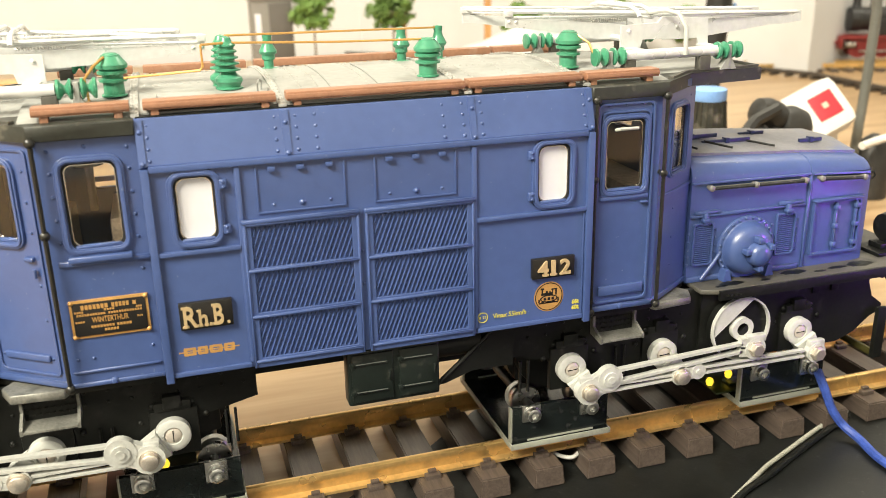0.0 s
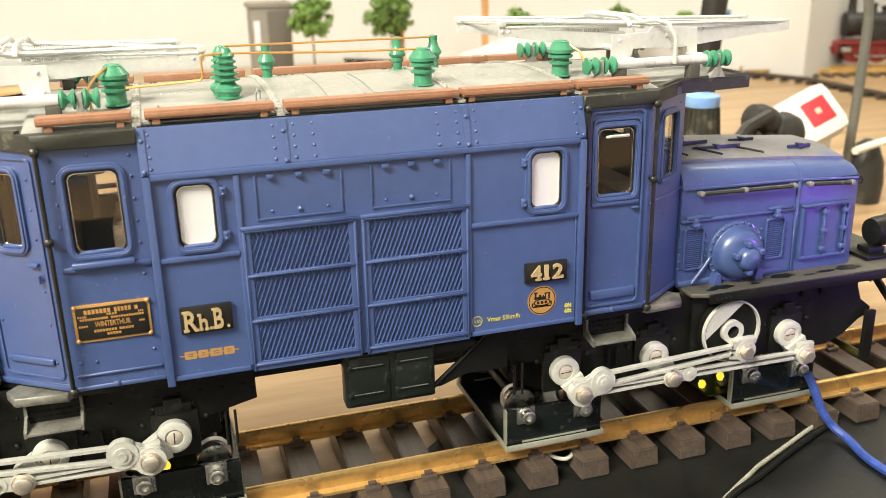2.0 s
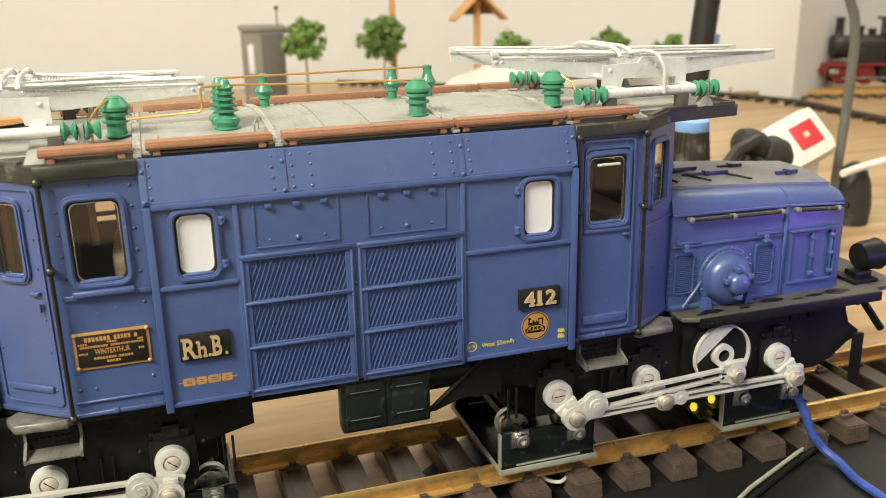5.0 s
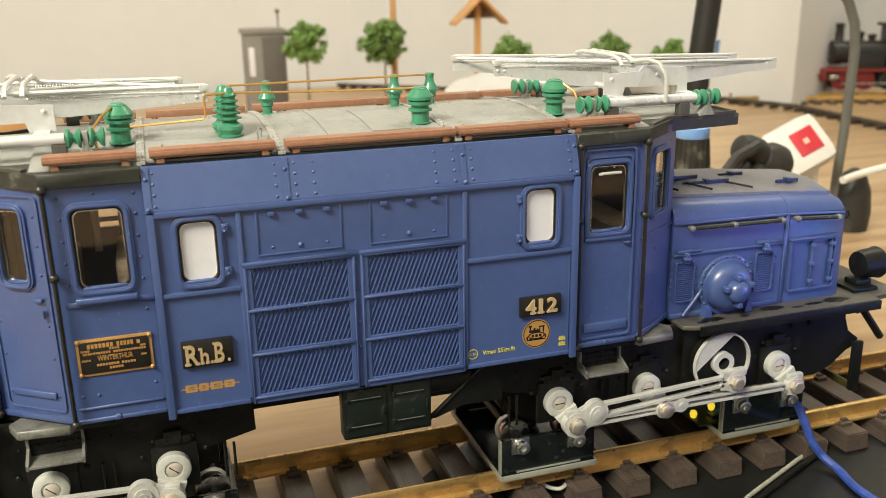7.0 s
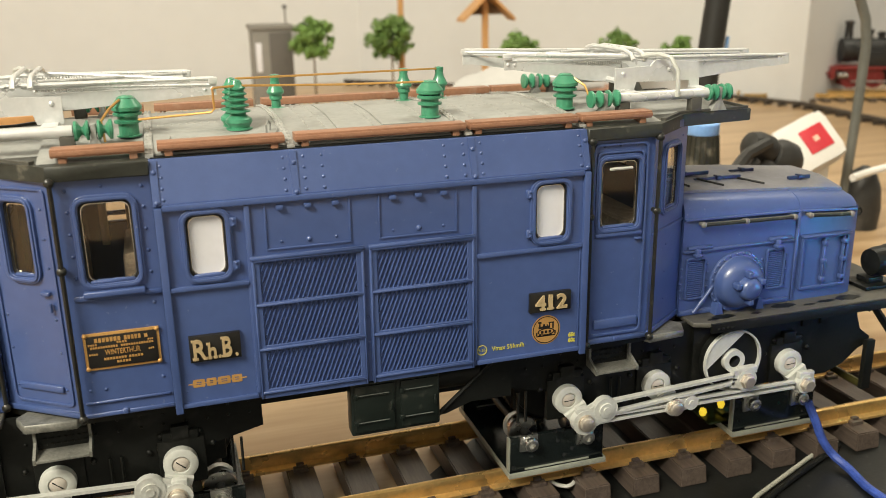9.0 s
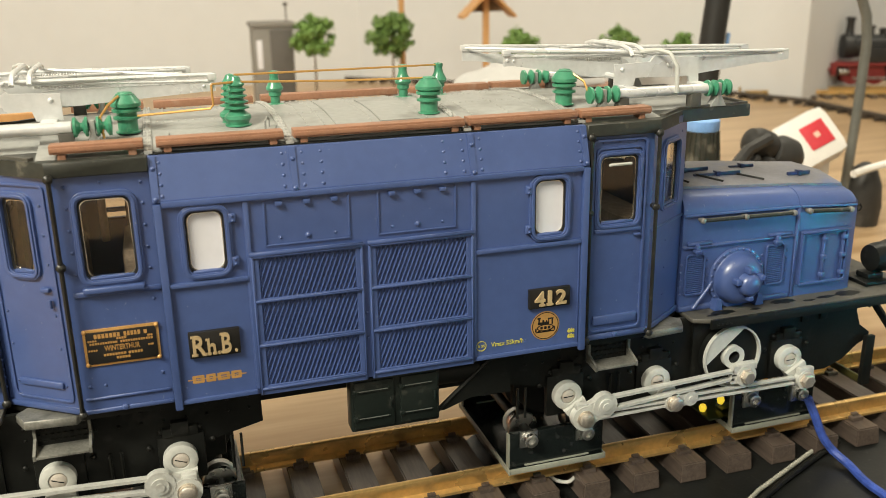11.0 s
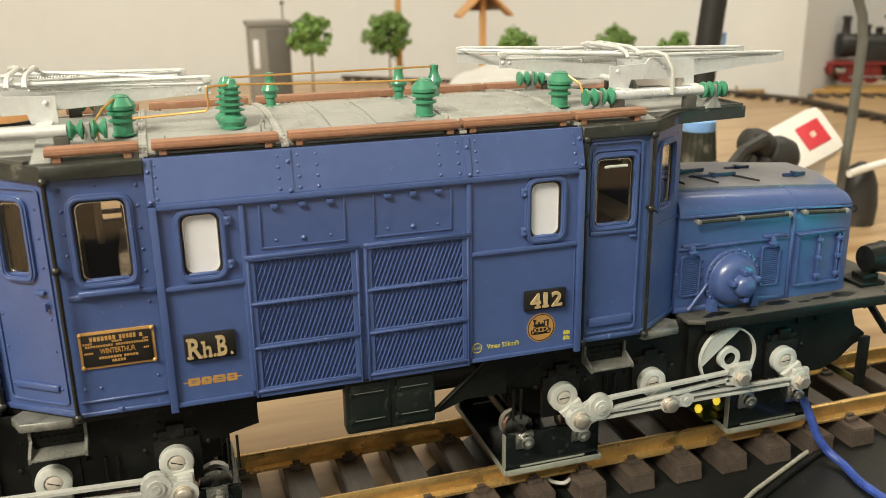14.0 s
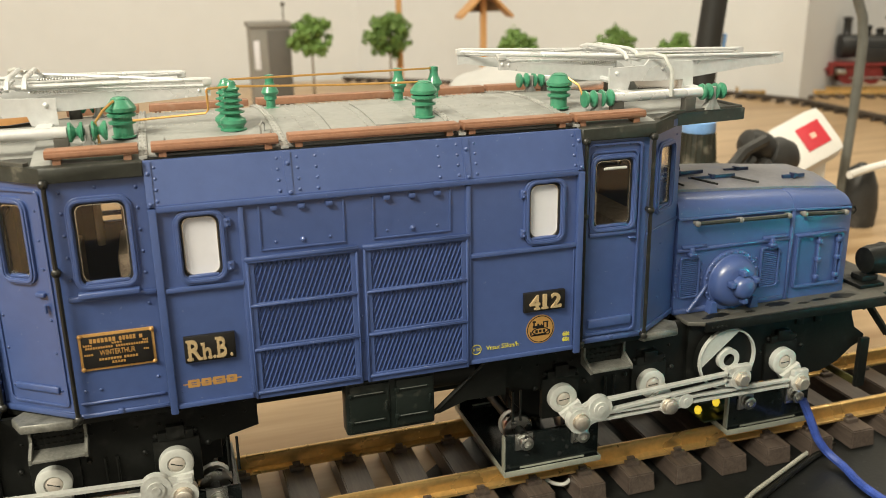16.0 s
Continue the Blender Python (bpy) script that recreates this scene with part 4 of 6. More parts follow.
def pantograph(mm, drop=0.0):
    """Folded current collector."""
    m3 = lambda *p: mm @ Vector(p)
    bm = bm_new()
    for s in (-1, 1):
        y = s * 0.034
        tube(bm, [m3(0.1800, y, 0.1842), m3(0.2206, y, 0.1842)], 0.0021, 10)
        y0, y1 = sorted((s * 0.0256, s * 0.0244))
        plate = [(0.1830, 0.1856), (0.1830, 0.1947), (0.1990, 0.1952), (0.2010, 0.1975), (0.2216, 0.1960), (0.2222, 0.1850), (0.2180, 0.1850), (0.2172, 0.1886), (0.1925, 0.1890), (0.1915, 0.1856)]
        prism(bm, plate, y0, y1, "y", mm)
        dome(bm, (0.1862, s * 0.0256, 0.1925), 0.0010, (0, s, 0), mm)
        dome(bm, (0.2075, s * 0.0256, 0.1935), 0.0010, (0, s, 0), mm)
        for x in (0.1872, 0.2200):
            box(bm, x - 0.0026, x + 0.0026, y0 if s > 0 else y - 0.001, y + 0.001 if s > 0 else y1, 0.1848, 0.1862, 0.0002, mm)
    for x, z in ((0.1850, 0.1895), (0.2195, 0.1895)):
        tube(bm, [m3(x, -0.0246, z), m3(x, 0.0246, z)], 0.0012, 8)
    base = part("pantograph", bm, SILVER, loco, "folded silver pantograph")
    for s in (-1, 1):
        y = s * 0.034
        for x in (0.1820, 0.2150):
            bm = bm_new()
            box(bm, x - 0.0024, x + 0.0024, y - 0.002, y + 0.002, 0.1770, 0.1826, 0.0004, mm)
            part("foot", bm, DECK, base, "dark grey foot")
        for x0, x1 in ((0.1672, 0.1798), (0.2206, 0.2312)):
            bm = bm_new()
            n = x1 - x0
            prof = [(0, 0.0012), (n * 0.02, 0.0033), (n * 0.09, 0.0034), (n * 0.20, 0.0014), (n * 0.24, 0.0014), (n * 0.33, 0.0034), (n * 0.39, 0.0033), (n * 0.41, 0.0012), (n * 0.59, 0.0012), (n * 0.61, 0.0033), (n * 0.67, 0.0034), (n * 0.76, 0.0014), (n * 0.80, 0.0014), (n * 0.91, 0.0034), (n * 0.98, 0.0033), (n, 0.0012)]
            lathe(bm, m3(x0, y, 0.1842), mm.to_3x3() @ Vector((1, 0, 0)), prof, 18)
            part("insulator", bm, GREEN, base, "glossy green ceramic insulator")
            bm = bm_new()
            bx = (x0 + x1) / 2
            box(bm, bx - 0.0009, bx + 0.0009, y - 0.0020, y + 0.0020, 0.1768, 0.1864, 0.0004, mm)
            prism(bm, [(bx - 0.0036, 0.1768), (bx + 0.0036, 0.1768), (bx + 0.0009, 0.1815), (bx - 0.0009, 0.1815)], y - 0.0018, y + 0.0018, "y", mm)
            part("bracket", bm, ROOF, base, "grey bracket")
        y0, y1 = sorted((s * 0.0152, s * 0.0139))
        end = 0.1390 if s < 0 else 0.1312
        for pts in ([(end, 0.1950 - drop), (end, 0.1996 - drop), (end + 0.0022, 0.1996 - drop), (end + 0.0035, 0.1982 - drop), (0.1830, 0.1948), (0.1900, 0.1942), (0.1900, 0.1890), (0.1790, 0.1888), (end + 0.004, 0.1950 - drop)],
                    [(0.2073, 0.1970), (0.2140, 0.1952), (0.2705, 0.1946), (0.2712, 0.1966), (0.2742, 0.1966), (0.2744, 0.1922), (0.2650, 0.1912), (0.2610, 0.1914), (0.2210, 0.1872), (0.2073, 0.1872)]):
            bm = bm_new()
            prism(bm, pts, y0, y1, "y", mm)
            dome(bm, (pts[0][0] + 0.0012, s * 0.0152, (pts[0][1] + pts[1][1]) / 2), 0.0009, (0, s, 0), mm)
            dome(bm, (pts[-1][0], s * 0.0152, pts[-1][1] + 0.002), 0.0007, (0, s, 0), mm)
            part("lower_arm", bm, SILVER, base, "tapered silver arm")
        bm = bm_new()
        tube(bm, [m3(end + 0.0006, s * 0.0148, 0.2010 - drop), m3(0.2010, s * 0.0180, 0.1982)], 0.0008, 8)
        tube(bm, [m3(end + 0.0006, s * 0.0140, 0.2004 - drop), m3(0.1910, s * -0.0150, 0.1990)], 0.0006, 8)
        tube(bm, [m3(end + 0.0020, s * 0.0150, 0.1988 - drop), m3(0.1960, s * 0.0165, 0.1972)], 0.0006, 8)
        tube(bm, [m3(0.2010, s * 0.0180, 0.1978), m3(0.2724, s * 0.0146, 0.1960)], 0.0008, 8)
        tube(bm, [m3(0.2060, s * 0.0135, 0.1968), m3(0.2690, s * 0.0142, 0.1948)], 0.0005, 8)
        box(bm, *sorted((end - 0.0006, end + 0.0026)), *sorted((s * 0.0160, s * 0.0132)), 0.1990 - drop, 0.2014 - drop, 0.0004, mm)
        part("upper_arm", bm, SILVER, base, "thin silver tube arm")
        bm = bm_new()
        n = 16 * 8
        tube(bm, [m3(0.1765 + 0.0160 * k / n, s * 0.0115 + 0.0014 * math.cos(2 * math.pi * k / 8), 0.1965 + 0.0014 * math.sin(2 * math.pi * k / 8)) for k in range(n)], 0.0003, 5)
        tube(bm, [m3(0.1690, s * 0.0115, 0.1970), m3(0.1765, s * 0.0115, 0.1965)], 0.0004, 5)
        part("spring", bm, STEEL, base, "steel coil spring")
    for x, z, hw in ((0.2010, 0.1966, 0.0180), (0.2560, 0.1938, 0.0145)):
        bm = bm_new()
        tube(bm, [m3(x, -hw, z), m3(x, hw, z)], 0.0007, 8)
        part("cross_tube", bm, SILVER, base)
    for x in (0.1925, 0.1980):
        bm = bm_new()
        tube(bm, [m3(x, y, z) for y, z in ((-0.0225, 0.1974), (-0.0200, 0.1998), (-0.014, 0.2010), (0.014, 0.2010), (0.0200, 0.1998), (0.0225, 0.1974))], 0.0009, 8)
        part("contact_strip", bm, SILVER, base, "bowed silver contact tube")
    bm = bm_new()
    tube(bm, [m3(*p) for p in ((0.1965, -0.022, 0.1990), (0.2010, -0.0275, 0.2000), (0.2035, -0.0330, 0.1990), (0.2052, -0.0362, 0.1940), (0.2055, -0.0362, 0.1835))], 0.0009, 8)
    part("tie", bm, DISC, base, "white plastic tie holding the arms down")


pantograph(Matrix.Identity(4))
pantograph(HALF, 0.0036)


def handrails():
    for mm in (Matrix.Identity(4), HALF, MIR, HALF @ MIR):
        spots = [(XR + XC + 0.0003, -0.0552)]
        spots += [(XR + 0.0018, -0.0548)] if mm in (Matrix.Identity(4), HALF) else [(XR + XE + 0.001, YE - 0.002)]
        for x, y in spots:
            bm = bm_new()
            tube(bm, [mm @ Vector(p) for p in ((x, y + 0.003, 0.1722), (x, y - 0.0004, 0.1716), (x, y - 0.0004, 0.0925), (x, y, 0.0885))], 0.0008, 8)
            for z in (0.1715, 0.1422, 0.0890):
                lathe(bm, mm @ Vector((x, y + 0.0035, z)), mm.to_3x3() @ Vector((0, -1, 0)), [(0, 0.0010), (0.0025, 0.0010), (0.003, 0.0015), (0.0042, 0.0016), (0.0049, 0.0010), (0.0051, 0.0)], 10)
            part("handrail", bm, HANDRAIL, loco, "black upright handrail")


handrails()


def hood(mm):
    """A long front hood with its side fittings, walkway plate and end beam."""
    x0, x1, hw, zd = 0.2128, 0.3062, 0.0362, 0.0873
    def section(x, top, sh):
        pts = [(-hw, zd), (-hw, 0.1290), (-hw, sh - 0.0075)]
        for k in range(1, 6):
            a = radians(90 * k / 5)
            pts.append((-hw + 0.0085 * (1 - math.cos(a)), sh - 0.0075 + 0.0075 * math.sin(a)))
        pts += [(-0.012, top - 0.0003), (0, top)]
        return [(x, y, z) for y, z in pts] + [(x, -y, z) for y, z in pts[-2::-1]]
    bm = bm_new()
    rings = []
    for x, inset, top, sh in ((x0, 0, 0.1440, 0.1403), (0.2713, 0, 0.1407, 0.1368), (0.2716, 0.0004, 0.1403, 0.1364), (0.2719, 0, 0.1407, 0.1368), (0.3000, 0, 0.1384, 0.1342), (0.3042, 0.0012, 0.1370, 0.1330), (x1, 0.0042, 0.1338, 0.1296)):
        rings.append([bm.verts.new(mm @ Vector((p[0], p[1] * (1 - inset / hw), p[2]))) for p in section(x, top, sh)])
    for u, v in zip(rings, rings[1:]):
        for k in range(len(u) - 1):
            bm.faces.new((u[k], u[k + 1], v[k + 1], v[k]))
    bm.faces.new(rings[0])
    bm.faces.new(rings[-1][::-1])
    body = part("hood", bm, BLUE, loco, "blue front hood with rounded shoulders", smooth=50)
    bm = bm_new()
    prism(bm, [(-0.0245, 0.1414), (0.0245, 0.1414), (0.0245, 0.1405), (-0.0245, 0.1405)], 0.2150, 0.2155, "x", mm)
    for xa, xb, za, zb2, w2 in ((0.2140, 0.2716, 0.1419, 0.1385, 0.0268), (0.2720, 0.3018, 0.1384, 0.1359, 0.0262)):
        o = [bm.verts.new(mm @ Vector(p)) for p in ((xa, -w2, za), (xb, -w2, zb2), (xb, -0.010, zb2 + 0.0032), (xa, -0.010, za + 0.0027), (xa, 0.010, za + 0.0027), (xb, 0.010, zb2 + 0.0032), (xb, w2, zb2), (xa, w2, za))]
        bm.faces.new((o[0], o[1], o[2], o[3]))
        bm.faces.new((o[3], o[2], o[5], o[4]))
        bm.faces.new((o[4], o[5], o[6], o[7]))
    g = bmesh.ops.extrude_face_region(bm, geom=list(bm.faces))
    for v in g["geom"]:
        if isinstance(v, bmesh.types.BMVert):
            v.co.z -= 0.003
    for v in bm.verts:
        v.co.z -= 0.0003
    part("hood_top", bm, HOODTOP, body, "dusty blue grey hood top")
    for xa, xb, y, z in ((0.2145, 0.2330, -0.0025, 0.1453), (0.2145, 0.2400, -0.0105, 0.1449), (0.2300, 0.2540, -0.0150, 0.1430), (0.2790, 0.2910, -0.0165, 0.1403), (0.2560, 0.2690, -0.004, 0.1426)):
        bm = bm_new()
        box(bm, xa, xb, y - 0.0007, y + 0.0007, z - 0.0014, z + 0.0004, 0.0003, mm)
        box(bm, (xa + xb) / 2 - 0.001, (xa + xb) / 2 + 0.001, y - 0.0016, y + 0.0016, z - 0.0014, z + 0.0010, 0.0003, mm)
        part("hinge_strip", bm, HINGE, body, "dark blue hinge strip")
    for xa, ya, xb, yb, z in ((0.2310, -0.0150, 0.2380, -0.0260, 0.1432), (0.2170, -0.016, 0.2210, -0.0255, 0.1440), (0.2520, -0.0150, 0.2600, -0.0250, 0.1420)):
        bm = bm_new()
        tube(bm, [mm @ Vector((xa, ya, z)), mm @ Vector((xb, yb, z - 0.0012))], 0.0005, 5)
        part("latch_rod", bm, BLACK, body, "thin black rod")
    for s in (1, -1):
        m2 = mm @ (Matrix.Identity(4) if s > 0 else MIR) @ Matrix.Translation((0, -hw, 0))
        bm = bm_new()
        for u, v, za, zb2 in ((x0, 0.2712, 0.1309, 0.1299), (0.2722, x1 - 0.004, 0.1297, 0.1280)):
            prism(bm, [(u, za - 0.0005), (v, zb2 - 0.0005), (v, zb2 + 0.0005), (u, za + 0.0005)], -0.0010, 0.0, "y", m2)
        box(bm, x0, 0.2700, -0.0010, 0, 0.1160, 0.1175, 0.0003, m2)
        box(bm, 0.2702, 0.2722, -0.0007, 0, zd, 0.1300, 0.0003, m2)
        box(bm, x0, 0.2690, -0.0008, 0, zd, 0.0900, 0.0003, m2)
        tagged(part("side_trim", bm, BLUE, body), "blue trim ridges")
        for xv in (0.2195, 0.2605):
            bm = bm_new()
            ring(bm, rounded(xv - 0.0050, xv + 0.0050, 0.0948, 0.1138, 0.0014), rounded(xv - 0.0042, xv + 0.0042, 0.0956, 0.1130, 0.0012), -0.0012, 0, m2)
            for k in range(19):
                z = 0.0960 + k * 0.00091
                box(bm, xv - 0.0042, xv + 0.0042, -0.0007, 0, z, z + 0.00045, 0.0, m2)
            for z in (0.0955, 0.0990, 0.1020, 0.1055, 0.1090):
                dome(bm, (xv - 0.0066, 0, z), 0.0007, (0, -1, 0), m2)
                dome(bm, (xv + 0.0062, 0, z + 0.001), 0.0007, (0, -1, 0), m2)
            part("vent", bm, BLUE, body, "blue louvred vent")
            bm = bm_new()
            box(bm, xv - 0.0045, xv + 0.0075, -0.0014, 0, 0.1174, 0.1190, 0.0003, m2)
            box(bm, xv - 0.0010, xv + 0.0010, -0.0024, 0, 0.1130, 0.1180, 0.0004, m2)
            box(bm, xv - 0.0017, xv + 0.0017, -0.0030, 0, 0.1142, 0.1158, 0.0004, m2)
            part("latch", bm, BLUE, body)
        bm = bm_new()
        ring(bm, rounded(0.2738, 0.2992, 0.0925, 0.1172, 0.001), rounded(0.2749, 0.2981, 0.0936, 0.1161, 0.0008), -0.0016, 0, m2)
        box(bm, 0.2733, 0.2997, -0.0024, 0, 0.1170, 0.1182, 0.0003, m2)
        panel = part("side_door", bm, BLUE, body, "blue hinged side door")
        for x in (0.2862, 0.2968):
            bm = bm_new()
            box(bm, x - 0.0006, x + 0.0006, -0.0014, 0, 0.0935, 0.1162, 0.0003, m2)
            for z in (0.0955, 0.1040, 0.1125):
                box(bm, x - 0.0012, x + 0.0012, -0.0022, 0, z, z + 0.0022, 0.0004, m2)
            part("bar", bm, BLUE, panel)
        bm = bm_new()
        tube(bm, [m2 @ Vector(p) for p in ((0.2285, -0.001, 0.1000), (0.2255, -0.0016, 0.0965), (0.2190, -0.0016, 0.0885))], 0.0009, 7)
        part("pipe", bm, BLUE, body)
        # round motor cover
        bm = bm_new()
        c = m2 @ Vector((0.2408, 0.0, 0.1006))
        way = m2.to_3x3() @ Vector((0, -1, 0))
        lathe(bm, c, way, [(0, 0.0140), (0.0012, 0.0140), (0.0014, 0.0136), (0.0014, 0.0122), (0.0018, 0.0117), (0.0042, 0.0112), (0.0062, 0.0101), (0.0074, 0.0082), (0.0078, 0.0062)], 32)
        c2 = m2 @ Vector((0.2415, -0.0074, 0.0998))
        lathe(bm, c2, way, [(0, 0.0053), (0.0026, 0.0051), (0.0042, 0.0044), (0.0050, 0.0030), (0.0052, 0.0)], 24)
        for k in range(14):
            a = radians(20 + k * 15)
            dome(bm, (0.2408 + 0.0131 * math.cos(a), -0.0014, 0.1006 + 0.0131 * math.sin(a)), 0.0008, (0, -1, 0), m2)
        for a in (95, 165, -85, 25):
            ca, sa = math.cos(radians(a)), math.sin(radians(a))
            box(bm, 0.2415 + 0.0063 * ca - 0.0013, 0.2415 + 0.0063 * ca + 0.0013, -0.0112, -0.0070, 0.1000 + 0.0063 * sa - 0.0013, 0.1000 + 0.0063 * sa + 0.0013, 0.0005, m2)
        for dx in (-0.0105, 0.0105):
            prism(bm, [(0.2410 + dx - 0.0022, zd), (0.2410 + dx + 0.0022, zd), (0.2410 + dx + 0.001, 0.0925), (0.2410 + dx - 0.001, 0.0925)], -0.0045, 0.0, "y", m2)
        part("motor_cover", bm, BLUE, body, "blue domed motor cover")
        for pts in (((0.2205, 0.1289), (0.2420, 0.1285), (0.2668, 0.1280)), ((0.2752, 0.1279), (0.2975, 0.1266))):
            bm = bm_new()
            tube(bm, [m2 @ Vector((x, -0.0026, z)) for x, z in pts], 0.0010, 8)
            rail = part("hood_handrail", bm, FASCIA, body, "dark horizontal handrail")
            for x, z in pts:
                bm = bm_new()
                lathe(bm, m2 @ Vector((x, 0, z)), way, [(0, 0.0008), (0.0016, 0.0008), (0.0018, 0.0013), (0.0034, 0.0013), (0.0038, 0.0008), (0.0039, 0.0)], 10)
                part("rail_knob", bm, KNOB, rail, "dull nickel knob")
    # walkway plate and end beam
    bm = bm_new()
    plan = [(0.2145, -0.0455), (0.2220, -0.0485), (0.3180, -0.0485), (0.3190, -0.0440), (0.3360, -0.0430), (0.3380, 0.0430), (0.3190, 0.0440), (0.3180, 0.0485), (0.2220, 0.0485), (0.2145, 0.0455)]
    prism(bm, plan, 0.0853, zd, "z", mm, 0.0003)
    deck = part("walkway", bm, DECK, loco, "dusty grey walkway plate with oily marks")
    for x, y, a, b in ((0.2310, -0.0430, 0.0058, 0.0022), (0.2640, -0.0405, 0.0062, 0.0024), (0.2760, -0.0432, 0.0030, 0.0010), (0.2860, -0.0420, 0.0048, 0.0013), (0.2985, -0.0415, 0.0066, 0.0030), (0.2470, -0.0442, 0.0026, 0.0010), (0.2250, -0.0445, 0.0030, 0.0010)):
        bm = bm_new()
        prism(bm, [(x + a * (1 + 0.18 * math.sin(3.1 * k)) * math.cos(k * 0.3491), y + b * (1 + 0.18 * math.cos(2.3 * k)) * math.sin(k * 0.3491)) for k in range(18)], zd - 0.0002, zd + 0.00005, "z", mm)
        part("oil_mark", bm, BLACK, deck, "dark oily mark")
    for s in (-1, 1):
        bm = bm_new()
        box(bm, 0.2215, 0.3180, s * 0.0487 - 0.0008, s * 0.0487 + 0.0008, 0.0828, 0.0871, 0.0002, mm)
        for k in range(4):
            tube(bm, [mm @ Vector((0.2240 + k * 0.0022, s * 0.0495, 0.0848)), mm @ Vector((0.2252 + k * 0.0022, s * 0.0495, 0.0848))], 0.0005, 5)
        part("edge_angle", bm, BLACK, deck, "black edge angle")
    for s in (-1, 1):
        bm = bm_new()
        prism(bm, [(0.3075, 0.0853), (0.3200, 0.0853), (0.3190, 0.0838), (0.3090, 0.0800)], s * 0.0450, s * 0.0425, "y", mm)
        box(bm, 0.3120, 0.3260, s * 0.030 - 0.008, s * 0.030 + 0.008, zd, zd + 0.0018, 0.0004, mm)
        box(bm, 0.3165, 0.3255, s * 0.030 - 0.004, s * 0.030 + 0.004, zd + 0.0018, zd + 0.0045, 0.0006, mm)
        box(bm, 0.3095, 0.3145, *sorted((s * 0.0455, s * 0.0430)), 0.0405, 0.0655, 0.0005, mm)
        tube(bm, [mm @ Vector(p) for p in ((0.3130, s * 0.0400, 0.0840), (0.3290, s * 0.0400, 0.0640))], 0.0019, 8)
        part("guard_iron", bm, BLACK, deck, "black guard iron at the deck end")
    bm = bm_new()
    box(bm, 0.3105, 0.3120, -0.0430, 0.0430, 0.0405, 0.0440, 0.0005, mm)
    part("rail_guard", bm, mat("olive_brass", (0.055, 0.05, 0.014), 0.4, metal=0.3, var=0.3, scale=80), deck, "dull olive rail guard plate across the track")
    for s in (-1, 1):
        bm = bm_new()
        lathe(bm, mm @ Vector((0.3190, s * 0.030, 0.0985)), mm.to_3x3() @ Vector((1, 0, 0)), [(0, 0.003), (0.001, 0.0062), (0.004, 0.0070), (0.010, 0.0072), (0.0115, 0.0078), (0.0125, 0.0074)], 22)
        box(bm, 0.3205, 0.3245, s * 0.030 - 0.002, s * 0.030 + 0.002, zd + 0.003, 0.094, 0.0004, mm)
        part("headlamp", bm, BLACK, deck, "round black headlamp")


hood(Matrix.Identity(4))
hood(HALF)


def rails_hook():
    for mm in (Matrix.Identity(4), HALF):
        bm = bm_new()
        for k in range(9):
            p = mm @ Vector((0.3045 + 0.0002 * k, -0.034 + 0.0008 * k, 0.1235 - 0.0022 * k))
            lathe(bm, p, (0.2, 0.3, 1), [(0, 0.0004), (0.0004, 0.0010), (0.0016, 0.0010), (0.002, 0.0004)], 7)
        tube(bm, [mm @ Vector(q) for q in ((0.3035, -0.0345, 0.126), (0.3060, -0.0345, 0.1275), (0.3072, -0.0345, 0.1255), (0.3058, -0.0345, 0.1238))], 0.0004, 6)
        part("chain", bm, BLACK, loco, "short black chain")


rails_hook()


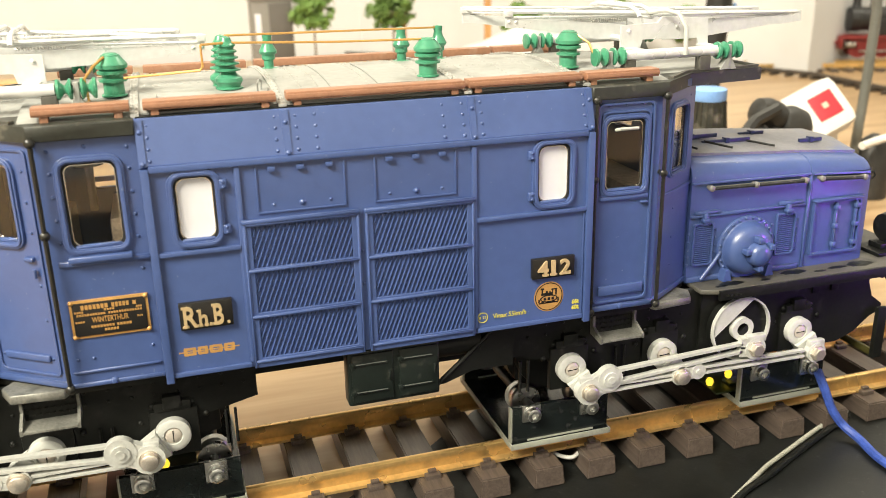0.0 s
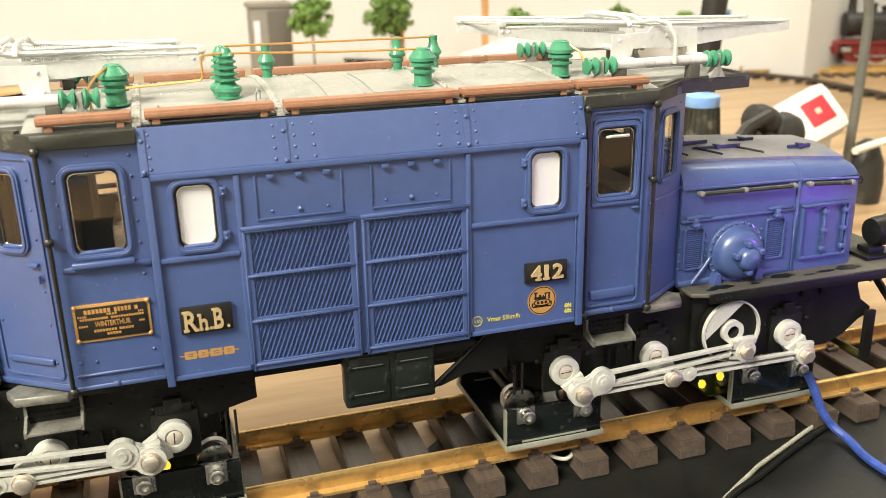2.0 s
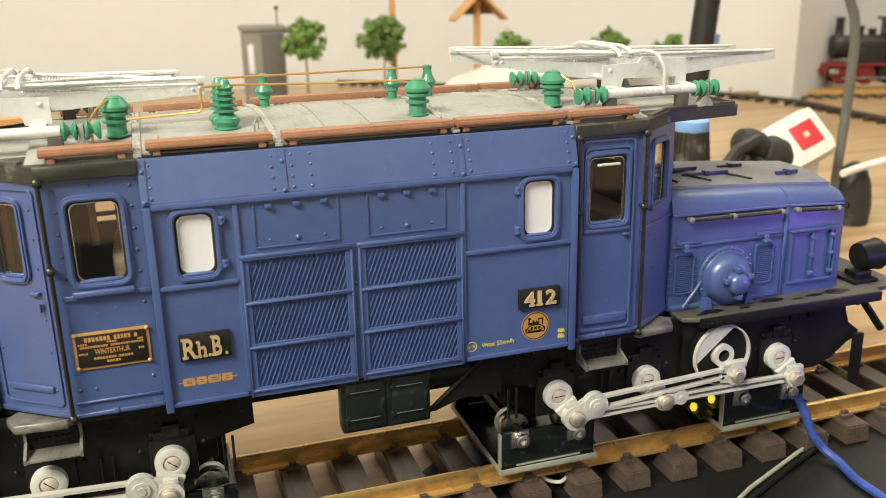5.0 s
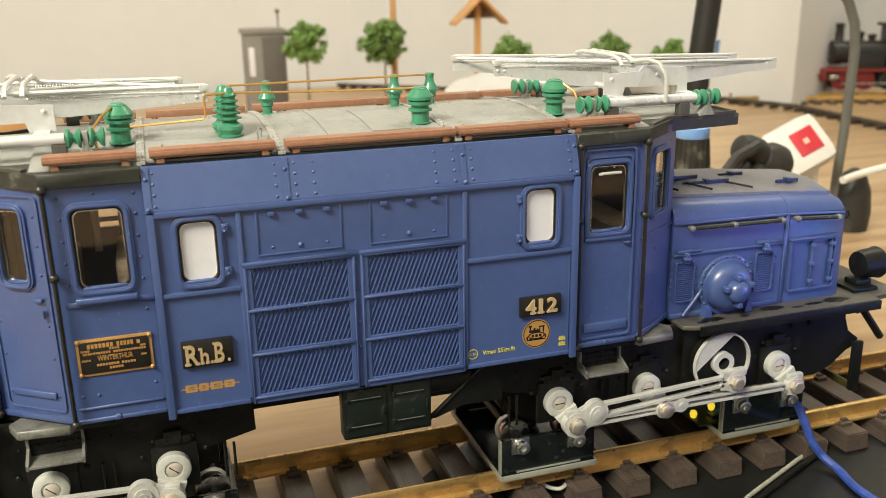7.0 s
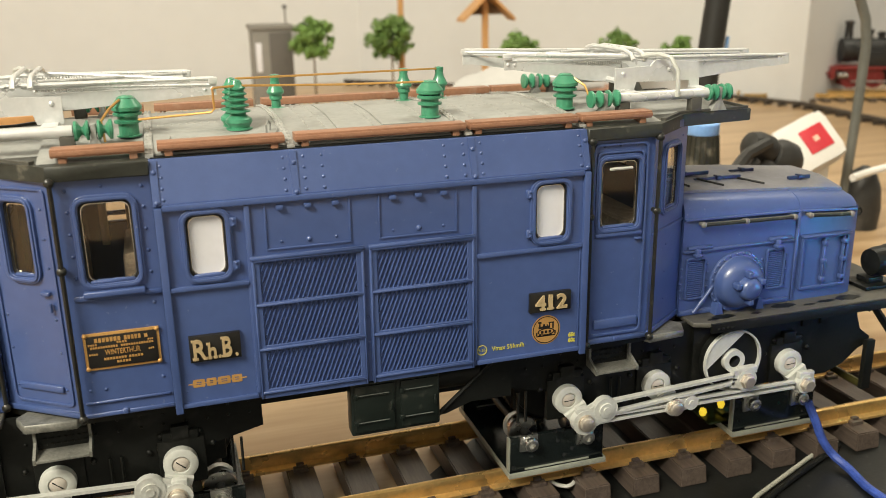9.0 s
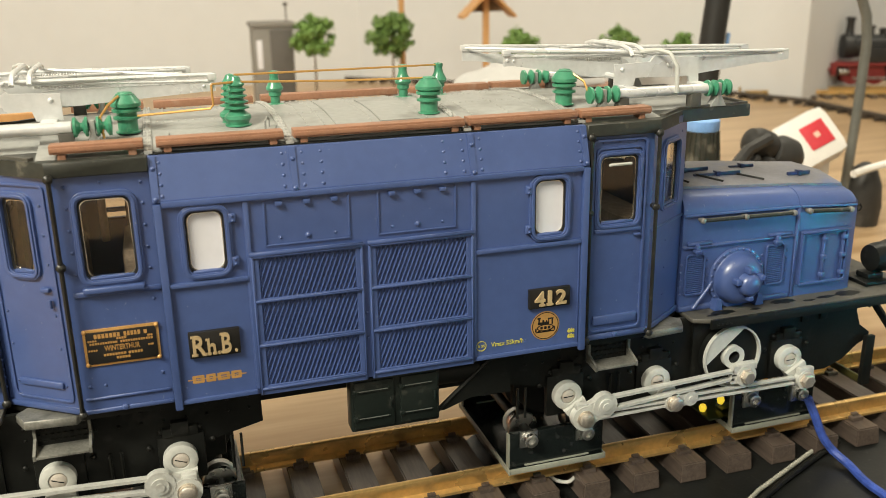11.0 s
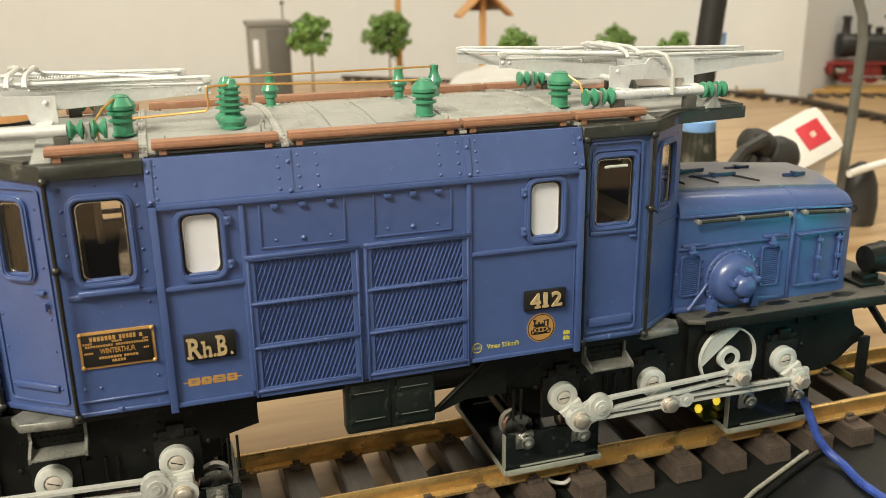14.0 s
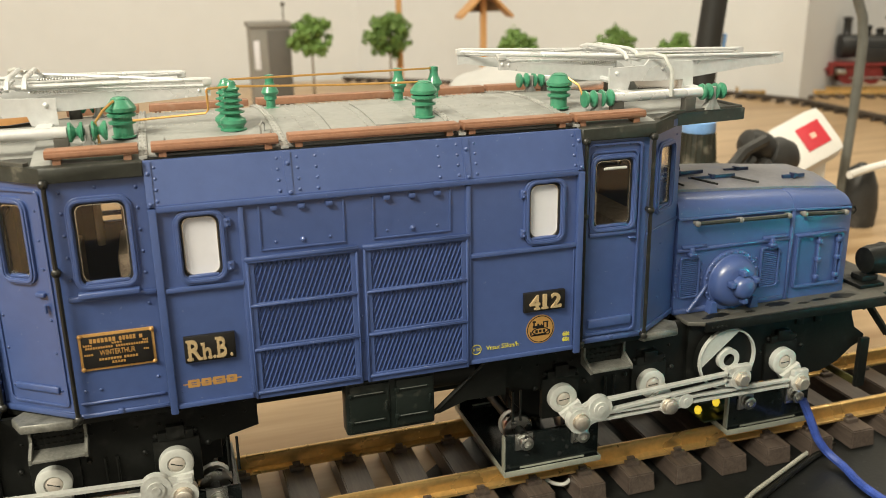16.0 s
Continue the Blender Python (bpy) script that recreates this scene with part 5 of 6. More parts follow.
def running_gear(mm):
    """Frame of one driving bogie."""
    bm = bm_new()
    for s in (-1, 1):
        prism(bm, [(0.1268, 0.0860), (0.1262, 0.0690), (0.1480, 0.0640), (0.1530, 0.0500), (0.2920, 0.0500), (0.3010, 0.0535), (0.3090, 0.0600), (0.3150, 0.0625), (0.3150, 0.0655), (0.3090, 0.0700), (0.3065, 0.0770), (0.3065, 0.0860)], s * 0.0405, s * 0.0385, "y", mm)
    box(bm, 0.1400, 0.2960, -0.0240, 0.0240, 0.0480, 0.0850, 0.001, mm)
    box(bm, 0.1262, 0.1275, -0.0385, 0.0385, 0.0690, 0.0850, 0.0, mm)
    fr = part("bogie_frame", bm, BLACK, loco, "black bogie frame plate")
    for s in (-1, 1):
        y = s * 0.0405
        w = (0, s, 0)
        for x in (0.1568, 0.1990, 0.2676):
            bm = bm_new()
            box(bm, x - 0.0085, x + 0.0085, y - 0.0015, y + 0.0015, 0.0505, 0.0690, 0.0006, mm)
            box(bm, x - 0.0065, x + 0.0065, y - 0.0022, y + 0.0022, 0.0690, 0.0725, 0.0006, mm)
            box(bm, x - 0.0032, x + 0.0032, y - 0.0028, y + 0.0028, 0.0700, 0.0750, 0.0006, mm)
            for k in range(5):
                a = radians(20 + 35 * k)
                for rr in (0.0122,):
                    q = (x + rr * math.cos(a), y + s * 0.0006, 0.061 + rr * math.sin(a))
                    dome(bm, q, 0.0012, w, mm)
            part("axle_box", bm, BLACK, fr, "black axle box with studs")
        bm = bm_new()
        for k in range(11):
            for z in (0.0800, 0.0755):
                dome(bm, (0.1310 + k * 0.0078, y + s * 0.0, z), 0.0007, w, mm)
        for z in [0.060 + 0.0026 * k for k in range(9)]:
            dome(bm, (0.2185, y, z), 0.0005, w, mm)
            dome(bm, (0.2230, y + 0.0 * s, z), 0.0005, w, mm)
        for x in (0.1350, 0.1385, 0.178, 0.182):
            tube(bm, [mm @ Vector((x, y + s * 0.0015, 0.0520)), mm @ Vector((x, y + s * 0.0015, 0.0660))], 0.0006, 6)
        prism(bm, [(0.2175, 0.0853), (0.2175, 0.0560), (0.2260, 0.0500), (0.2520, 0.0500), (0.2590, 0.0853)], y, y + s * 0.0018, "y", mm)
        for x in (0.2750, 0.2850):
            box(bm, x, x + 0.004, y - 0.001, y + 0.001, 0.0760, 0.0800, 0.0003, mm)
        tagged(part("frame_riveting", bm, BLACK, fr, "black rivets and hangers"), kind="stuff")
    # brake shoes and wires near the inner axle
    bm = bm_new()
    for k in range(7 if mm is HALF else 0):
        x = 0.1300 + 0.0014 * k
        tube(bm, [mm @ Vector((x, -0.030 + 0.001 * k, 0.046)), mm @ Vector((x + 0.002, -0.031, 0.0520)), mm @ Vector((x + 0.001, -0.028, 0.060))], 0.0004, 5)
    if mm is HALF:
        part("pickup_spring", bm, COPPER, fr, "thin brass pickup springs")
    # driven wheels behind the frame
    for x in (0.1568, 0.1990, 0.2676):
        bm = bm_new()
        for s in (-1, 1):
            lathe(bm, mm @ Vector((x, s * 0.0200, 0.0610)), (0, s, 0), [(0, 0.004), (0, 0.0200), (0.0012, 0.0205), (0.0018, 0.0178), (0.0060, 0.0172), (0.0060, 0.004)], 30)
        tube(bm, [mm @ Vector((x, -0.0405, 0.061)), mm @ Vector((x, 0.0405, 0.061))], 0.003, 10)
        part("wheelset", bm, BLACK, loco, "dark driven wheelset")
    # steps
    for s in (-1, 1):
        m2 = mm if s < 0 else mm @ MIR
        bm = bm_new()
        prism(bm, [(0.1885, -0.0490), (0.2065, -0.0372), (0.2105, -0.0425), (0.2070, -0.0500), (0.1900, -0.0515)], 0.0840, 0.0872, "z", m2, 0.0004)
        part("step_plate", bm, STEPMETAL, loco, "dusty grey step plate")
        bm = bm_new()
        x0, x1 = (0.1655, 0.1840) if s < 0 else (0.1868, 0.2050)
        for x in (x0, x1):
            prism(bm, [(-0.046, 0.0845), (-0.0435, 0.0845), (-0.0435, 0.0745), (-0.0530, 0.0735), (-0.0530, 0.0755), (-0.046, 0.0785)], x - 0.0005, x + 0.0005, "x", m2)
        box(bm, x0, x1, -0.0530, -0.0440, 0.0738, 0.0748, 0.0002, m2)
        step = part("step", bm, STEPMETAL, loco, "worn metal cab step with bright edges")
        bm = bm_new()
        box(bm, x0, x1, -0.0445, -0.0435, 0.0748, 0.0845, 0.0, m2)
        for i in range(8):
            for k in range(4):
                box(bm, x0 + 0.0012 + 0.0022 * i, x0 + 0.0024 + 0.0022 * i, -0.0450, -0.0445, 0.0760 + 0.0022 * k, 0.0768 + 0.0022 * k, 0.0, m2)
        part("tread", bm, BLACK, step, "black chequered plate")


running_gear(Matrix.Identity(4))
running_gear(HALF)


def under_body():
    for s in (1, -1):
        m2 = Matrix.Identity(4) if s > 0 else HALF
        bm = bm_new()
        box(bm, 0.0625, 0.0978, -0.0530, -0.0455, 0.0640, 0.0862, 0.0012, m2)
        b = part("battery_box", bm, BOXGREEN, loco, "dark green black equipment box with two doors")
        for x0, x1 in ((0.0640, 0.0795), (0.0820, 0.0968)):
            bm = bm_new()
            box(bm, x0, x1, -0.0538, -0.0530, 0.0658, 0.0850, 0.0003, m2)
            for z in (0.0695, 0.0808):
                box(bm, x0 + 0.001, x1 - 0.002, -0.0545, -0.0538, z, z + 0.0009, 0.0003, m2)
                box(bm, x0 - 0.0006, x0 + 0.0010, -0.0546, -0.0530, z - 0.0006, z + 0.0014, 0.0003, m2)
            box(bm, x1 - 0.0018, x1 - 0.0010, -0.0546, -0.0538, 0.0735, 0.0775, 0.0002, m2)
            door = part("box_door", bm, BOXGREEN, b, "ribbed dark door")
            # pale line along each rib's top: worn edge and its highlight in one colour
            for z in (0.0695, 0.0808):
                bm = bm_new()
                box(bm, x0 + 0.0016, x1 - 0.0026, -0.05462, -0.0544, z + 0.0006, z + 0.0009, 0.0, m2)
                part("worn_edge", bm, WORN_LIT, door, "worn edge of a rib with its highlight in the pale colour")
        bm = bm_new()
        lathe(bm, m2 @ Vector((0.0978, -0.0440, 0.0800)), m2.to_3x3() @ Vector((1, 0, 0)), [(0, 0.0052), (0.0150, 0.0052), (0.0158, 0.0056), (0.0180, 0.0056), (0.0186, 0.0040)], 20)
        part("air_tank", bm, BLACK, loco, "black air tank")
        bm = bm_new()
        prism(bm, [(0.1216, 0.0858), (0.0976, 0.0655), (0.1010, 0.0655), (0.1120, 0.0692), (0.1290, 0.0690), (0.1290, 0.0858)], -0.0490, -0.0478, "y", m2)
        tube(bm, [m2 @ Vector((0.1214, -0.0492, 0.0858)), m2 @ Vector((0.0974, -0.0492, 0.0655))], 0.0009, 6)
        part("gusset", bm, BLACK, loco, "black sloping bracket")
    bm = bm_new()
    box(bm, 0.0280, 0.1290, -0.0300, 0.0300, 0.0720, 0.0856, 0.001)
    box(bm, 0.0960, 0.1290, -0.0330, 0.0330, 0.0665, 0.0720, 0.001)
    part("centre_frame", bm, BLACK, loco, "black centre frame")


under_body()

# ---- plate on the cab side
def makers_plate():
    y = -0.0525
    bm = bm_new()
    box(bm, -0.0272, -0.0027, y - 0.0007, y, 0.1056, 0.1189, 0.0002)
    p = part("makers_plate", bm, GOLD, loco, "black and gold maker's plate with fine lettering")
    bm = bm_new()
    box(bm, -0.0263, -0.0036, y - 0.0010, y - 0.0007, 0.1065, 0.1180, 0.0001)
    part("plate_field", bm, PLATE, p)
    letters("plate_lettering", "WINTERTHUR", 0.0019, -0.0207, y - 0.0010, 0.1109, GOLD, p, 0.0002, 0.0114, bold=0.01)
    bm = bm_new()
    # fine or protected lettering as bars
    for a, b, z, h, pitch in ((-0.0236, -0.0150, 0.1157, 0.0015, 0.0013), (-0.0141, -0.0085, 0.1157, 0.0015, 0.0012), (-0.0076, -0.0062, 0.1157, 0.0013, 0.0014), (-0.0166, -0.0132, 0.1148, 0.0006, 0.0008), (-0.0252, -0.0162, 0.1135, 0.0007, 0.0008), (-0.0154, -0.0047, 0.1135, 0.0007, 0.0008), (-0.0212, -0.0138, 0.1091, 0.0008, 0.0009), (-0.0132, -0.0084, 0.1091, 0.0008, 0.0009), (-0.0172, -0.0126, 0.1077, 0.0008, 0.0009), (-0.0258, -0.0228, 0.1146, 0.0006, 0.0007), (-0.0066, -0.0047, 0.1146, 0.0006, 0.0006), (-0.0258, -0.0228, 0.1112, 0.0006, 0.0007), (-0.0066, -0.0047, 0.1112, 0.0006, 0.0006)):
        n = max(1, round((b - a) / pitch))
        for k in range(n):
            q = a + (b - a) * k / n
            box(bm, q, q + (b - a) / n * 0.74, y - 0.0012, y - 0.0010, z, z + h)
    tagged(part("plate_bar", bm, GOLD, p, "gold lettering bars"), kind="stuff")
    for x in (-0.0265, -0.0034):
        for z in (0.1063, 0.1182):
            bm = bm_new()
            dome(bm, (x, y - 0.0008, z), 0.0009)
            part("plate_screw", bm, GOLD, p)


makers_plate()


# ---- loose things on and behind the table
def cable(name, pts, r, material, label, seg=8):
    fine = []
    P = [Vector(p) for p in pts]
    for i in range(len(P) - 1):
        a, b, c, d = P[max(i - 1, 0)], P[i], P[i + 1], P[min(i + 2, len(P) - 1)]
        for k in range(8):
            t = k / 8
            fine.append(0.5 * (2 * b + (c - a) * t + (2 * a - 5 * b + 4 * c - d) * t * t + (3 * b - a - 3 * c + d) * t ** 3))
    fine.append(P[-1])
    bm = bm_new()
    tube(bm, fine, r, seg)
    return solid(name, bm, material, label, "cable"), fine


BLUECABLE = mat("blue_cable", (0.035, 0.075, 0.34), 0.5, var=0.35, scale=260, bump=0.9, bump_scale=900)
cable("blue_cable", [(0.2870, -0.0370, 0.0340), (0.2900, -0.0400, 0.0250), (0.2935, -0.0425, 0.0150), (0.2985, -0.0450, 0.0075), (0.3010, -0.0540, 0.0040), (0.2985, -0.0680, 0.0034), (0.2985, -0.0830, 0.0034), (0.3000, -0.15, 0.0034), (0.33, -0.30, 0.0034)], 0.0021, BLUECABLE, "blue cable running from a roller stand over the sheet")
bk, line = cable("black_cable", [(0.3125, -0.0330, 0.0034), (0.2920, -0.0415, 0.0030), (0.2500, -0.0610, 0.0030), (0.20, -0.090, 0.0030), (0.1, -0.2, 0.0030)], 0.0015, BLACK, "black cable lying beside a pale twisted cord")


def cord():
    bm = bm_new()
    step = [Vector(p) for p in ((0.3110, -0.0298, 0.0032), (0.2905, -0.0380, 0.0032), (0.2480, -0.0572, 0.0032), (0.198, -0.086, 0.0032), (0.1, -0.196, 0.0032))]
    for a, b in zip(step, step[1:]):
        n = max(2, int((b - a).length / 0.0021))
        for k in range(n):
            p = a.lerp(b, k / n)
            w = (b - a).normalized()
            lathe(bm, p, w + Vector((0, 0.35, 0.35)), [(-0.0014, 0.0005), (-0.0008, 0.0009), (0.0008, 0.0009), (0.0014, 0.0005)], 8)
    lathe(bm, step[0], step[0] - step[1], [(0, 0.0010), (0.001, 0.0018), (0.004, 0.0018), (0.005, 0.0010)], 10)
    solid("twisted_cord", bm, mat("pale_cord", (0.33, 0.33, 0.28), 0.6, var=0.25, scale=200), "pale twisted cord lying on the black sheet", "cable")


cord()
cable("white_wire", [(0.1560, -0.0150, 0.0090), (0.1595, -0.0220, 0.0080), (0.1620, -0.0262, 0.0075), (0.1665, -0.0285, 0.0075), (0.1715, -0.0250, 0.0085), (0.1760, -0.0150, 0.0090)], 0.0009, mat("white_wire", (0.6, 0.6, 0.56), 0.45), "short loop of thin white wire under the rail")

LEAF = mat("model_leaf", (0.17, 0.29, 0.07), 0.6, var=0.5, scale=120, obj_random=0.2)
BARK = mat("bark", (0.20, 0.15, 0.10), 0.8, var=0.3, scale=90, bump=0.4)


def model_tree(x, y, zc, r, seed):
    rnd = random.Random(seed)
    t = thing("model_tree", "small green model tree with a round crown", "model tree", "model trees along the wall", at=(x, y, 0))
    bm = bm_new()
    tube(bm, [(0, 0, 0), (0.0006, 0, zc * 0.5), (0, 0, zc)], 0.002, 7, True, (0.0028, 0.0019, 0.0010))
    for k in range(7):
        a, e = rnd.uniform(0, 6.28), rnd.uniform(0.1, 0.9)
        tube(bm, [(0, 0, zc - r * 0.9 + 0.004 * k), (0.7 * r * math.cos(a), 0.7 * r * math.sin(a), zc + r * (e - 0.4))], 0.0008, 5, True, (0.0010, 0.0004))
    part("trunk", bm, BARK, t)
    clumps = []
    for k in range(70):
        v = Vector((rnd.gauss(0, 1), rnd.gauss(0, 1), rnd.gauss(0, 1))).normalized() * r * rnd.uniform(0.45, 1.0)
        v.z *= 0.9
        clumps.append((v + Vector((0, 0, zc)), r * rnd.uniform(0.18, 0.32)))
    verts, faces = [], []
    for c, cr in clumps:
        for k in range(44):
            d = Vector((rnd.gauss(0, 1), rnd.gauss(0, 1), rnd.gauss(0, 1))).normalized()
            p = c + d * cr * rnd.uniform(0.4, 1.0)
            a, b, w = tri_frame(d + Vector((rnd.uniform(-.6, .6), rnd.uniform(-.6, .6), rnd.uniform(-.6, .6))))
            s = rnd.uniform(0.0024, 0.0046)
            i = len(verts)
            verts += [p + a * s, p + b * s * 0.6, p - a * s, p - b * s * 0.6]
            faces.append((i, i + 1, i + 2, i + 3))
    me = bpy.data.meshes.new("crown")
    me.from_pydata([v[:] for v in verts], [], faces)
    me.materials.append(LEAF)
    ob = new("crown", me)
    ob.parent = t


for k, (x, y, z, r) in enumerate(((0.252, 1.105, 0.134, 0.036), (0.380, 1.10, 0.129, 0.037), (0.607, 1.105, 0.100, 0.035), (0.800, 1.105, 0.096, 0.035), (0.925, 1.105, 0.082, 0.034))):
    model_tree(x, y, z, r, k + 3)


def cabinet():
    t = thing("model_cabinet", "small grey model hut with a dark door", "model hut", at=(0.1880, 1.13, 0))
    grey, dark = mat("grey_card", (0.22, 0.21, 0.19), 0.6, var=0.1), mat("dark_grey_card", (0.105, 0.097, 0.087), 0.55, var=0.1)
    bm = bm_new()
    box(bm, -0.0315, 0.0315, -0.025, 0.025, 0, 0.150, 0.001)
    part("body", bm, grey, t)
    bm = bm_new()
    box(bm, -0.0345, 0.0335, -0.028, 0.028, 0.150, 0.1575, 0.0012)
    part("lid", bm, grey, t)
    bm = bm_new()
    box(bm, -0.0050, 0.0300, -0.0265, -0.025, 0.002, 0.1455, 0.0006)
    part("door", bm, dark, t, "dark grey door")
    bm = bm_new()
    box(bm, -0.0270, -0.0180, -0.0262, -0.025, 0.085, 0.130, 0.0006)
    part("notice", bm, BLIND, t, "pale notice")
    bm = bm_new()
    tube(bm, [(0.0255, 0, 0.157), (0.0255, 0, 0.186)], 0.0012, 7)
    lathe(bm, (0.0255, 0, 0.180), (0, 0, 1), [(0, 0.001), (0.002, 0.004), (0.005, 0.004), (0.007, 0.001)], 10)
    part("aerial", bm, dark, t)


cabinet()
ORANGEWOOD = wood("orange_wood", (0.60, 0.34, 0.14), (0.46, 0.23, 0.08), 2, 30.0)


def post_and_shrine():
    bm = bm_new()
    tube(bm, [(0.4035, 1.125, 0), (0.4035, 1.125, 0.42)], 0.0052, 10, True, (0.0055, 0.0045))
    solid("wooden_post", bm, ORANGEWOOD, "thin orange brown wooden post behind a tree", "post")
    t = thing("model_shrine", "small wooden wayside shrine with a gabled roof", "model shrine", at=(0.545, 1.105, 0))
    bm = bm_new()
    box(bm, -0.005, 0.005, -0.004, 0.004, 0, 0.185, 0.0006)
    part("post", bm, ORANGEWOOD, t)
    for s in (-1, 1):
        bm = bm_new()
        prism(bm, [(0, 0.2015), (s * 0.046, 0.158), (s * 0.046, 0.153), (0, 0.195)], -0.024, 0.012, "y")
        part("roof_board", bm, ORANGEWOOD, t)
    bm = bm_new()
    prism(bm, [(0, 0.194), (-0.034, 0.163), (0.034, 0.163)], 0.004, 0.008, "y")
    part("back_board", bm, mat("dark_wood", (0.13, 0.075, 0.035), 0.6, var=0.3), t)


post_and_shrine()


def far_things():
    # white cover on a crate
    t = thing("crate", "dark wooden crate behind the locomotive", "crate", at=(0.43, 0.66, 0))
    bm = bm_new()
    box(bm, -0.085, 0.10, -0.04, 0.05, 0, 0.088, 0.003)
    part("body", bm, mat("dark_brown_wood", (0.10, 0.065, 0.04), 0.6, var=0.3, scale=30), t)
    bm = bm_new()
    box(bm, -0.10, 0.115, -0.05, 0.06, 0.088, 0.096, 0.002)
    part("lid", bm, BROWN, t)
    bm = bm_new()
    bmesh.ops.create_icosphere(bm, subdivisions=4, radius=1.0)
    for v in bm.verts:
        n = noise.noise(v.co * 2.3) * 0.10
        z = max(v.co.z, 0.0)
        v.co = Vector((0.435 + (0.098 + 0.05 * n) * v.co.x, 0.655 + 0.05 * v.co.y, 0.0965 + (0.030 + 0.10 * n) * z * (1.15 - 0.4 * abs(v.co.x + 0.1))))
    solid("white_cloth", bm, mat("white_cloth", (0.52, 0.515, 0.50), 0.8, var=0.05, bump=0.3), "crumpled white cloth heaped on a crate", "cloth", smooth=180)
    # black pole
    t = thing("black_pole", "thick black pole with a blue glow put on as a strip", "pole", at=(0.582, 0.50, 0))
    bm = bm_new()
    tube(bm, [(-0.012, 0, 0), (-0.004, 0, 0.12), (0.006, 0, 0.22), (0.03, 0, 0.5)], 0.0135, 16)
    part("shaft", bm, mat("matt_black", (0.014, 0.014, 0.013), 0.6, var=0.2), t)
    bm = bm_new()
    lathe(bm, (-0.012, 0, 0), (0, 0, 1), [(0, 0.045), (0.006, 0.045), (0.010, 0.02), (0.012, 0.0135)], 24)
    part("foot", bm, MATS["matt_black"], t)
    # coloured glow on the pole's edge, put in as a light blue tube
    bm = bm_new()
    tube(bm, [(0.0165, -0.002, 0.142), (0.0182, -0.002, 0.162)], 0.0022, 8)
    part("sleeve", bm, mat("light_blue", (0.22, 0.42, 0.80), 0.4, var=0.1), t, "light blue strip in place of a glow on the pole")
    # jar with a blue lid behind the cab
    t = thing("jar", "dark ribbed jar with a light blue lid", "jar", at=(0.3765, 0.20, 0))
    bm = bm_new()
    prof = [(0, 0.017), (0.084, 0.0165), (0.089, 0.0185), (0.0955, 0.0170), (0.098, 0.0132), (0.119, 0.0115)]
    lathe(bm, (0, 0, 0), (0, 0, 1), prof, 28)
    pot = part("glass", bm, mat("olive_black", (0.028, 0.028, 0.020), 0.45, var=0.3, dirt=(0.2, 0.18, 0.14), dirt_amount=0.2, dirt_scale=60), t)
    for k in range(20):
        a = 2 * math.pi * k / 20
        bm = bm_new()
        tube(bm, [(0.0134 * math.cos(a), 0.0134 * math.sin(a), 0.098), (0.0117 * math.cos(a), 0.0117 * math.sin(a), 0.1185)], 0.0008, 5)
        part("rib", bm, MATS["olive_black"], pot)
    bm = bm_new()
    lathe(bm, (0, 0, 0.119), (0, 0, 1), [(0, 0.0118), (0.0005, 0.0122), (0.0075, 0.0122), (0.0085, 0.0105)], 28)
    part("lid", bm, MATS["light_blue"], t, "light blue lid")
    # black clamp
    t = thing("clamp", "black rounded desk clamp with a lever", "clamp", at=(0.43, 0.20, 0))
    mb = mat("grey_black_rubber", (0.022, 0.021, 0.019), 0.5, var=0.3, dirt=(0.10, 0.09, 0.08), dirt_amount=0.1, dirt_scale=40)
    bm = bm_new()
    box(bm, -0.030, 0.060, -0.02, 0.03, 0, 0.058, 0.004)
    part("foot", bm, mb, t)
    bm = bm_new()
    prism(bm, [(-0.028, 0.056), (0.0, 0.098), (0.034, 0.056)], -0.014, 0.014, "y", None, 0.002)
    part("wedge", bm, mb, t)
    for cx, cz, r, ln in ((0.004, 0.104, 0.012, 0.03), (0.024, 0.094, 0.015, 0.03), (0.030, 0.072, 0.018, 0.034)):
        bm = bm_new()
        lathe(bm, (cx - ln / 2, 0.006, cz + 0.004), (1, 0, -0.35), [(0, r * 0.4), (ln * 0.1, r * 0.8), (ln * 0.35, r), (ln * 0.7, r * 0.95), (ln * 0.92, r * 0.6), (ln, r * 0.2)], 18)
        part("knob", bm, mb, t, "rounded black knob")
    bm = bm_new()
    tube(bm, [(-0.034, -0.012, 0.090), (-0.022, -0.012, 0.104), (0.0, -0.006, 0.110)], 0.0045, 8)
    tube(bm, [(-0.036, -0.014, 0.080), (-0.026, -0.014, 0.084), (-0.012, -0.010, 0.098)], 0.0035, 8)
    part("lever", bm, mb, t)
    # white push button box, tilted on a block
    t = thing("button_box", "white rounded box with a red square button", "push button", at=(0.540, 0.28, 0))
    m = Matrix.Translation((0.003, 0.0, 0.090)) @ Matrix.Scale(0.84, 4) @ Matrix.Rotation(radians(-20), 4, "Z") @ Matrix.Rotation(radians(-32), 4, "X") @ Matrix.Rotation(radians(-29), 4, "Y")
    wm = mat("white_plastic", (0.72, 0.70, 0.66), 0.4, var=0.04)
    bm = bm_new()
    box(bm, -0.039, 0.029, 0.0, 0.030, -0.029, 0.029, 0.013, m)
    part("case", bm, wm, t)
    bm = bm_new()
    box(bm, -0.011, 0.016, -0.0016, 0.0002, -0.0135, 0.0135, 0.001, m)
    b = part("button", bm, mat("red_plastic", (0.55, 0.035, 0.05), 0.4, var=0.1), t, "red square button")
    bm = bm_new()
    box(bm, -0.0010, 0.0050, -0.0022, -0.0016, -0.003, 0.003, 0.0008, m)
